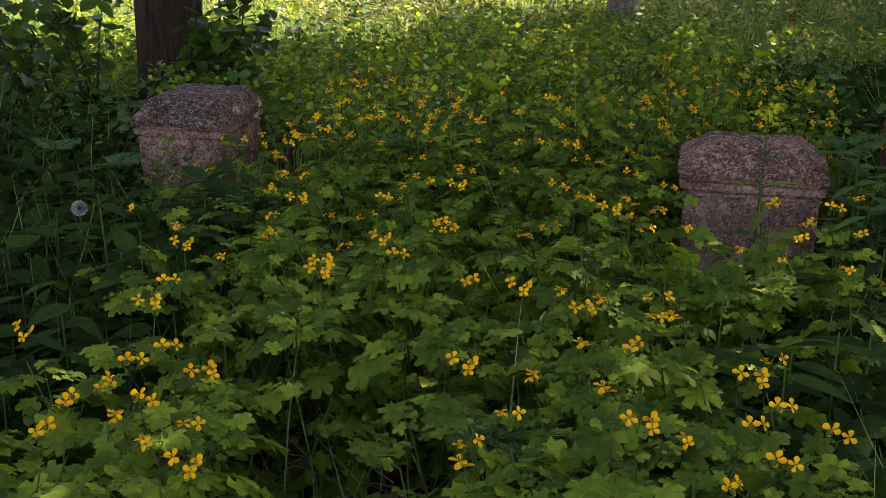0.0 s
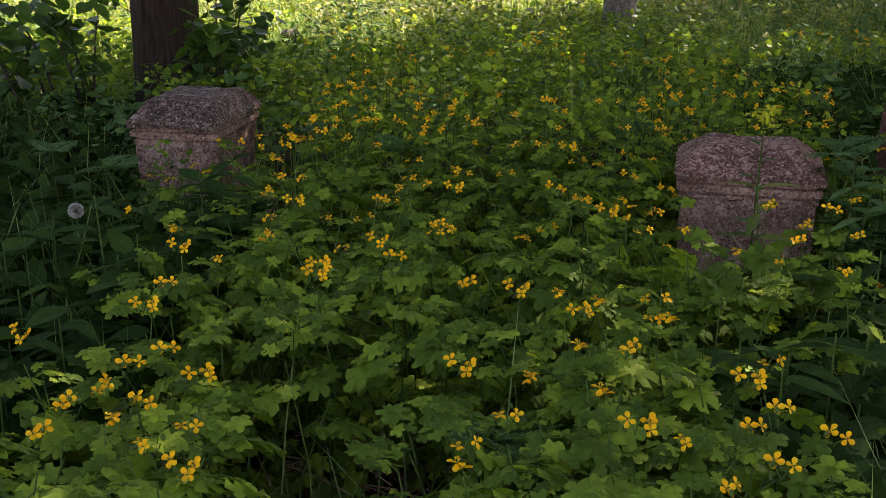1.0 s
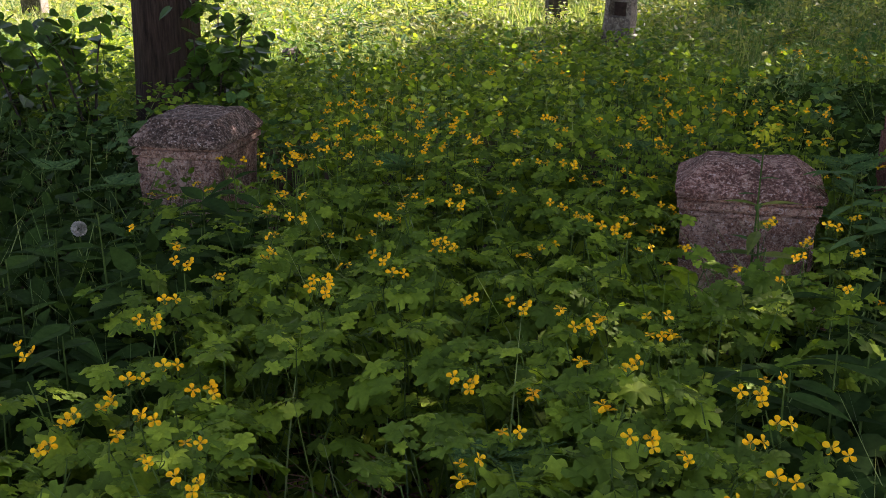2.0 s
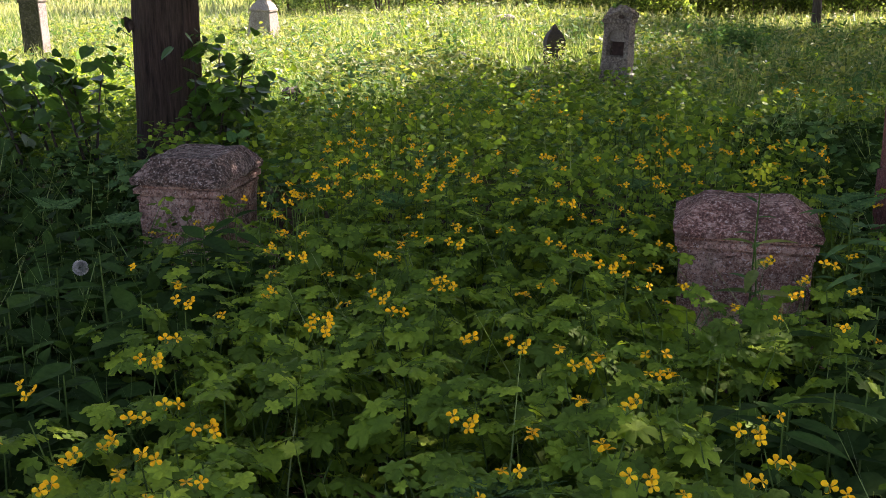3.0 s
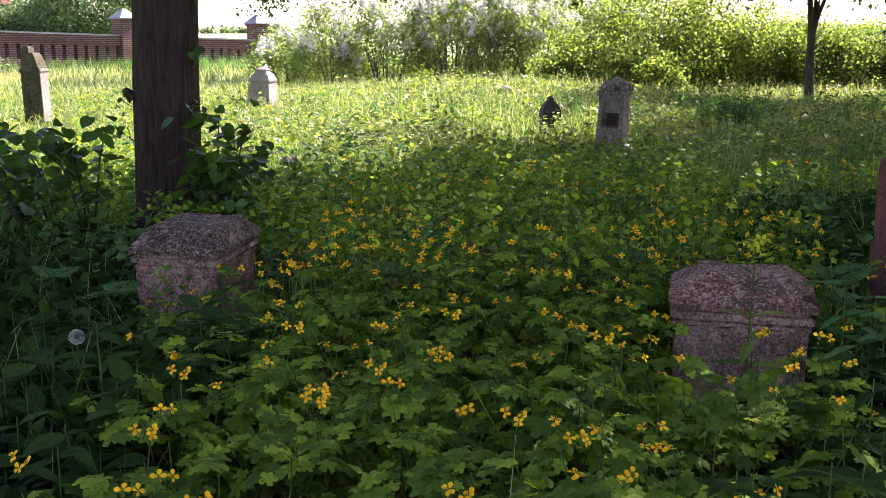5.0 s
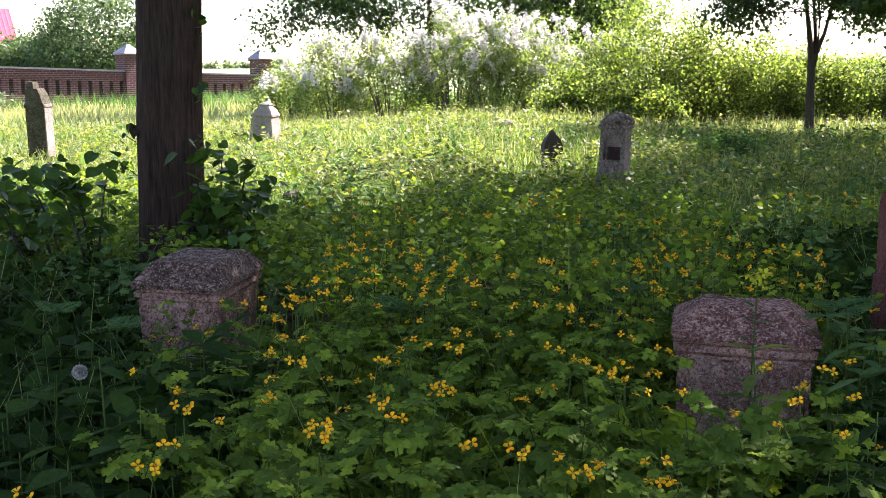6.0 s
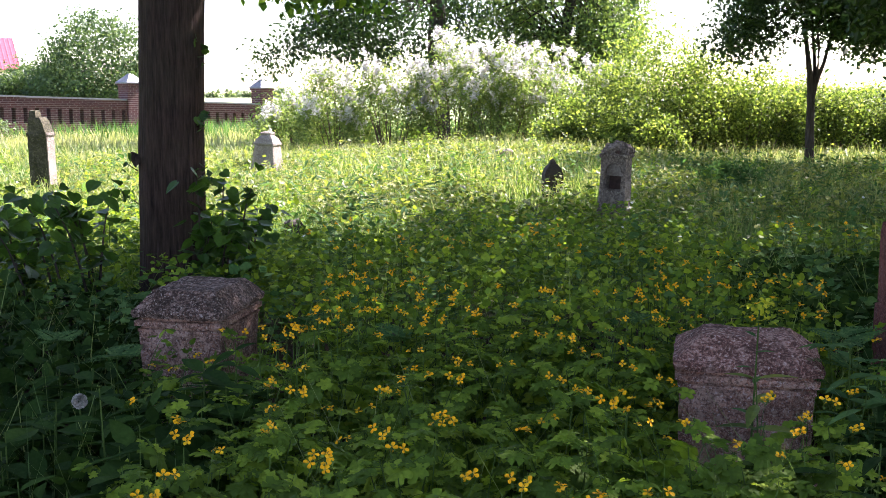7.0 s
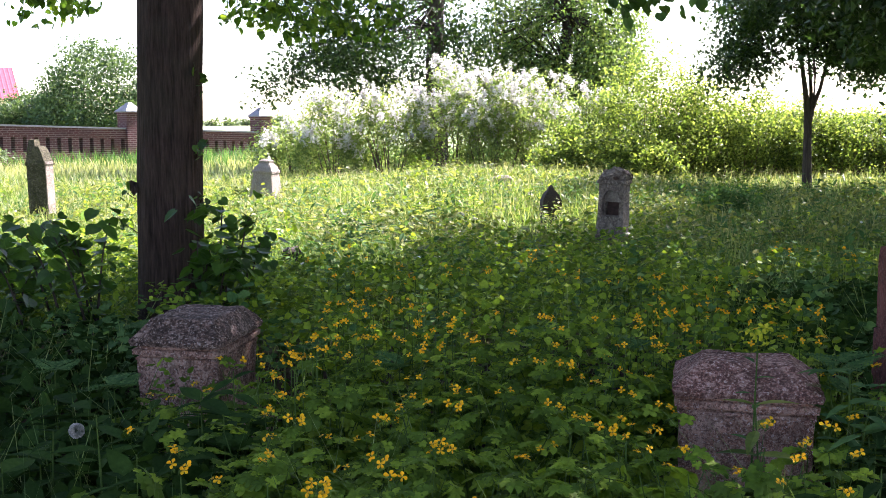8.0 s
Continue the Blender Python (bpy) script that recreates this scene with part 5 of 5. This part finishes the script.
# ---- single plants ----
def leafy_stalk(name, label, x, y, hgt, tmpl, mat, seed, pairs=7, size=0.12, lean=(0, 0), start=0.25):
    """An upright stalk with opposite leaves."""
    r = random.Random(seed)
    t = tagged(empty(name, pose(x, y, mound(x, y), 0, 0, r.uniform(0, 360))), label, "wild plant")
    path = [(lean[0] * s * s, lean[1] * s * s, hgt * s) for s in (0, 0.25, 0.5, 0.75, 1)]
    v, f = tube_arrays(path, [0.0042, 0.004, 0.0035, 0.003, 0.0018], 6)
    mesh_obj("stalk", v, f, [M_STEM], smooth=True, parent=t)
    for i in range(pairs):
        s = start + (1 - start) * i / (pairs - 0.5)
        c = (lean[0] * s * s, lean[1] * s * s, hgt * s)
        a0 = i * math.pi / 2 + r.uniform(-0.3, 0.3)
        for k in range(2):
            sz = size * (1.1 - 0.55 * abs(s - 0.6)) * r.uniform(0.8, 1.15)
            v, f = scatter(*tmpl, [c], turn(a0 + math.pi * k, r.uniform(-0.1, 0.5), r.uniform(-0.25, 0.25)), np.array([sz]))
            mesh_obj("leaf", v, f, [mat], parent=t)
    return t


rr = random.Random(12)
n_ = 0
for i in range(200):
    x, y = rr.uniform(-1.7, 1.6), rr.uniform(1.5, 4.3)
    if not nettle_patch(x, y) or abs(x) > 0.43 * y + 0.25 or not free(x, y, 0.05) or n_ > 62:
        continue
    n_ += 1
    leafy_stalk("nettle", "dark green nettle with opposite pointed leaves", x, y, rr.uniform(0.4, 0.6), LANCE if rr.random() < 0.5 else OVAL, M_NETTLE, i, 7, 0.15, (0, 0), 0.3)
leafy_stalk("tall_weed", "tall weed with narrow leaves rising before the pedestal", 1.04, 3.45, 0.66, LANCE, M_WEED, 901, 6, 0.13, (0.03, 0.0), 0.3)
for i, (x, y, hh) in enumerate(((-1.05, 3.2, 0.68), (-1.25, 3.3, 0.6), (1.36, 3.5, 0.6), (1.5, 3.55, 0.62), (1.42, 3.7, 0.66), (0.72, 2.15, 0.6), (0.86, 2.25, 0.62), (1.12, 2.7, 0.66))):
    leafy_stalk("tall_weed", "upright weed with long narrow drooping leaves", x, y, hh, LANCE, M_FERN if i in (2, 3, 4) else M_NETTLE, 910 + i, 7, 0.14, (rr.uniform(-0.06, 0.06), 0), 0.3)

# yellow-green flower head over the tall weed
sp = tagged(empty("spurge_plant", pose(1.04, 3.6, 0)), "yellow-green flowering weed standing before the pedestal", "wild plant")
v, f = tube_arrays([(0.0, 0, 0), (0.01, 0, 0.4), (0.02, 0, 0.84)], [0.004, 0.0035, 0.0025], 6)
mesh_obj("stalk", v, f, [M_STEM], smooth=True, parent=sp)
v, f = leaf_cloud([(0.02, 0, 0.86), (0.055, 0, 0.85), (-0.015, 0, 0.84), (0.02, 0, 0.82), (0.04, 0, 0.8)], 9, 0.016, 0.024, RHOMB, 0, 3)
mesh_obj("flower_head", v, f, [M_SPURGE], parent=sp, label="yellow-green umbel")
for k in range(9):
    v, f = scatter(*LANCE, [(0.01, 0, 0.3 + 0.055 * k)], turn(k * 2.4, 0.35, 0), np.array([0.1 - 0.004 * k]))
    mesh_obj("leaf", v, f, [M_FERN], parent=sp)

# dandelion clock
dd = tagged(empty("dandelion_clock", pose(-1.15, 3.27, 0)), "round grey-white dandelion seed head on a thin stalk", "dandelion")
v, f = tube_arrays([(0.0, 0, 0), (0.01, 0, 0.3), (0.0, 0, 0.59)], [0.004, 0.0035, 0.003], 6)
mesh_obj("stalk", v, f, [M_STEM], smooth=True, parent=dd)
g = np.random.default_rng(3)
dirs = g.normal(size=(420, 3))
dirs /= np.linalg.norm(dirs, axis=1)[:, None]
yaw = np.arctan2(dirs[:, 1], dirs[:, 0]) - np.pi / 2
v, f = scatter(*RHOMB, dirs * 0.012 + [0, 0, 0.61], turn(yaw, np.arcsin(dirs[:, 2]), g.uniform(0, 3, 420)), np.full(420, 0.014))
mesh_obj("seed_head", v, f, [M_SEED], parent=dd, label="fluffy grey-white seed ball")


# plants with finger-like leaves beside the pedestal
def palmate_plant(x, y, hgt, seed):
    r = random.Random(seed)
    t = tagged(empty("palmate_weed", pose(x, y, mound(x, y))), "green weed with finger-shaped palmate leaves beside the pedestal", "wild plant")
    for k in range(4):
        a = 2.4 * k + r.uniform(-0.4, 0.4)
        end = Vector((math.cos(a) * 0.1, math.sin(a) * 0.1, hgt * r.uniform(0.8, 1.05)))
        v, f = tube_arrays(limb_path((0, 0, 0), end, 0.08, 5, seed + k), [0.004, 0.0035, 0.003, 0.0025, 0.002], 5)
        mesh_obj("stalk", v, f, [M_STEM], smooth=True, parent=t)
        yaw = np.linspace(-2.2, 2.2, 7) + a
        v, f = scatter(*LANCE, np.repeat([tuple(end)], 7, 0), turn(yaw, np.full(7, 0.12) + 0.2 * np.cos(yaw - 3.1), 0.0), 0.115 * np.array([0.6, 0.85, 1, 1.1, 1, 0.85, 0.6]))
        mesh_obj("leaf", v, f, [M_FERN], smooth=True, parent=t)


for k, (x, y, hh) in enumerate(((1.48, 3.85, 0.62), (1.62, 3.7, 0.55), (1.5, 3.45, 0.5))):
    palmate_plant(x, y, hh, 60 + k)


# fine-cut leaves of cow parsley
def cut_leaf(name, x, y, z, yaw, size, seed):
    r = np.random.default_rng(seed)
    t = tagged(empty(name, pose(x, y, 0)), "finely cut feathery green leaves of cow parsley", "wild plant")
    v, f = tube_arrays([(0, 0, 0), (0, 0, z * 0.5), (0.0, 0.0, z)], [0.004, 0.0035, 0.003], 5)
    mesh_obj("stalk", v, f, [M_STEM], smooth=True, parent=t)
    for q in range(3):
        pcs = []
        a = yaw + (q - 1) * 1.9 + r.normal(0, 0.2)
        for i in range(9):
            s = i / 9
            for side in (-1, 1):
                ln = size * 0.42 * (1 - s) ** 0.8 + 0.008
                for j in range(5):
                    u_ = (j + 0.6) / 5
                    o = np.array([side * ln * u_ * 0.86, size * s + ln * u_ * 0.5, -0.5 * (size * s) ** 2])
                    for s2 in (-1, 1):
                        v, f = scatter(*RHOMB, [o], turn(-side * 1.0 + s2 * 0.6, 0.1, 0), np.array([ln * 0.34 * (1.15 - u_ * 0.6)]))
                        pcs.append((v, f, 0))
        v, f, _ = join(pcs)
        rm = turn(a, 0.25 + r.normal(0, 0.15), r.normal(0, 0.2))[0]
        mesh_obj("leaf", v @ rm.T + [0, 0, z], f, [M_FERN], parent=t)
    return t


for i, (x, y, z) in enumerate(((-0.3, 1.62, 0.52), (-0.42, 1.5, 0.5), (0.1, 1.98, 0.5), (1.35, 4.0, 0.5), (1.5, 3.9, 0.55), (-1.35, 4.3, 0.5), (-1.7, 4.6, 0.5), (-0.6, 4.9, 0.52), (0.9, 4.9, 0.52), (-0.75, 1.6, 0.5), (0.2, 1.5, 0.5), (1.65, 4.4, 0.55), (-1.6, 5.6, 0.5), (1.9, 5.6, 0.5), (0.4, 5.3, 0.5), (-0.2, 4.6, 0.5))):
    cut_leaf("cow_parsley", x, y, z, rr.uniform(0, 6), rr.uniform(0.13, 0.2), 500 + i)

# dead stalks and litter in the gap
pcs = []
g = np.random.default_rng(8)
for i in range(130):
    x, y = HOLE[0] + g.normal() * 0.13, HOLE[1] + 0.4 + g.normal() * 0.16
    a, l = g.uniform(0, 6.28), g.uniform(0.08, 0.26)
    z0 = g.uniform(0.005, 0.17)
    d = np.array([math.cos(a) * l, math.sin(a) * l, g.uniform(-0.01, 0.08)])
    v, f = tube_arrays([(x, y, z0), tuple(np.array([x, y, z0]) + d * 0.5 + [0, 0, 0.01]), tuple(np.array([x, y, z0]) + d)], [0.0025, 0.0022, 0.0015], 4)
    pcs.append((v, f, 0))
for i in range(26):
    x, y = HOLE[0] + g.normal() * 0.2, HOLE[1] + 0.38 + g.normal() * 0.25
    v, f = tube_arrays([(x, y, 0), (x + g.normal() * 0.02, y, 0.2), (x + g.normal() * 0.05, y, g.uniform(0.3, 0.45))], [0.004, 0.0035, 0.0025], 5)
    pcs.append((v, f, 1))
v, f, mi = join(pcs)
tagged(mesh_obj("dead_stalks", v, f, [M_DEAD, M_STEM], mi), "brown dead stalks and bare stems over litter", "plant litter", kind="stuff")


# linden suckers round the trunk's foot
def sucker(x, y, hgt, n, seed, lean):
    r = random.Random(seed)
    t = tagged(empty("linden_sucker", pose(x, y, 0)), "leafy linden sucker shoot beside the trunk", "sapling", "linden suckers")
    path = [(lean[0] * s ** 1.5, lean[1] * s, hgt * math.sin(s * 1.45)) for s in (0, 0.2, 0.4, 0.6, 0.8, 1)]
    v, f = tube_arrays(path, [0.011, 0.01, 0.008, 0.006, 0.004, 0.002], 6)
    mesh_obj("shoot", v, f, [M_BARK2], smooth=True, parent=t)
    for i in range(n):
        s = 0.3 + 0.7 * i / (n - 1)
        k = min(4, int(s * 5))
        w = s * 5 - k
        c = np.array(path[k]) * (1 - w) + np.array(path[k + 1]) * w + np.array([r.gauss(0, 0.06), r.gauss(0, 0.06), r.gauss(0, 0.04)])
        v, f = scatter(*HEART, [c], turn(r.uniform(0, 6.28), r.uniform(-0.9, 0.1), r.gauss(0, 0.4)), np.array([r.uniform(0.06, 0.115)]))
        mesh_obj("leaf", v, f, [M_LINDEN], parent=t)


for i in range(13):
    sucker(-2.95 + 0.075 * i + rr.uniform(-0.1, 0.1), 6.5 + rr.uniform(-0.25, 0.35), rr.uniform(0.55, 1.05), 24, 700 + i, (rr.uniform(-0.35, 0.2), rr.uniform(-0.25, 0.2)))
for i in range(12):
    sucker(-1.55 + 0.022 * i, 6.75 + rr.uniform(-0.2, 0.25), rr.uniform(0.65, 1.12), 28, 740 + i, (rr.uniform(-0.05, 0.16), rr.uniform(-0.2, 0.2)))


# rough growth beside and behind the open strip
g = np.random.default_rng(91)
side = []
while len(side) < 15000:
    x, y = g.uniform(-13, 13), g.uniform(-5, 22)
    if abs(x) > 0.46 * y + 1.0 and abs(x) + abs(y) > 0.9:
        side.append((x, y))
side = np.array(side)
n_ = len(side)
hs_ = g.uniform(0.12, 0.5, n_)
v, f = scatter(*LEAFLET, np.c_[side, hs_], turn(g.uniform(0, 6.28, n_), g.normal(0.1, 0.4, n_), g.normal(0, 0.4, n_)), 0.12 * g.uniform(0.6, 1.4, n_))
tagged(mesh_obj("side_weeds", v, f, [M_CEL]), "broad-leaved weeds growing thick beside the graves", "weeds", kind="stuff")
v, f = scatter(*BLADE, np.c_[side, np.zeros(n_)], turn(g.uniform(0, 6.28, n_), g.normal(-0.2, 0.3, n_), 0.0), np.c_[np.full(n_, 0.016), g.uniform(0.25, 0.6, n_), g.uniform(0.25, 0.6, n_)])
tagged(mesh_obj("side_grass", v, f, [M_GRASS]), "rough grass growing beside the graves", "grass", kind="stuff")
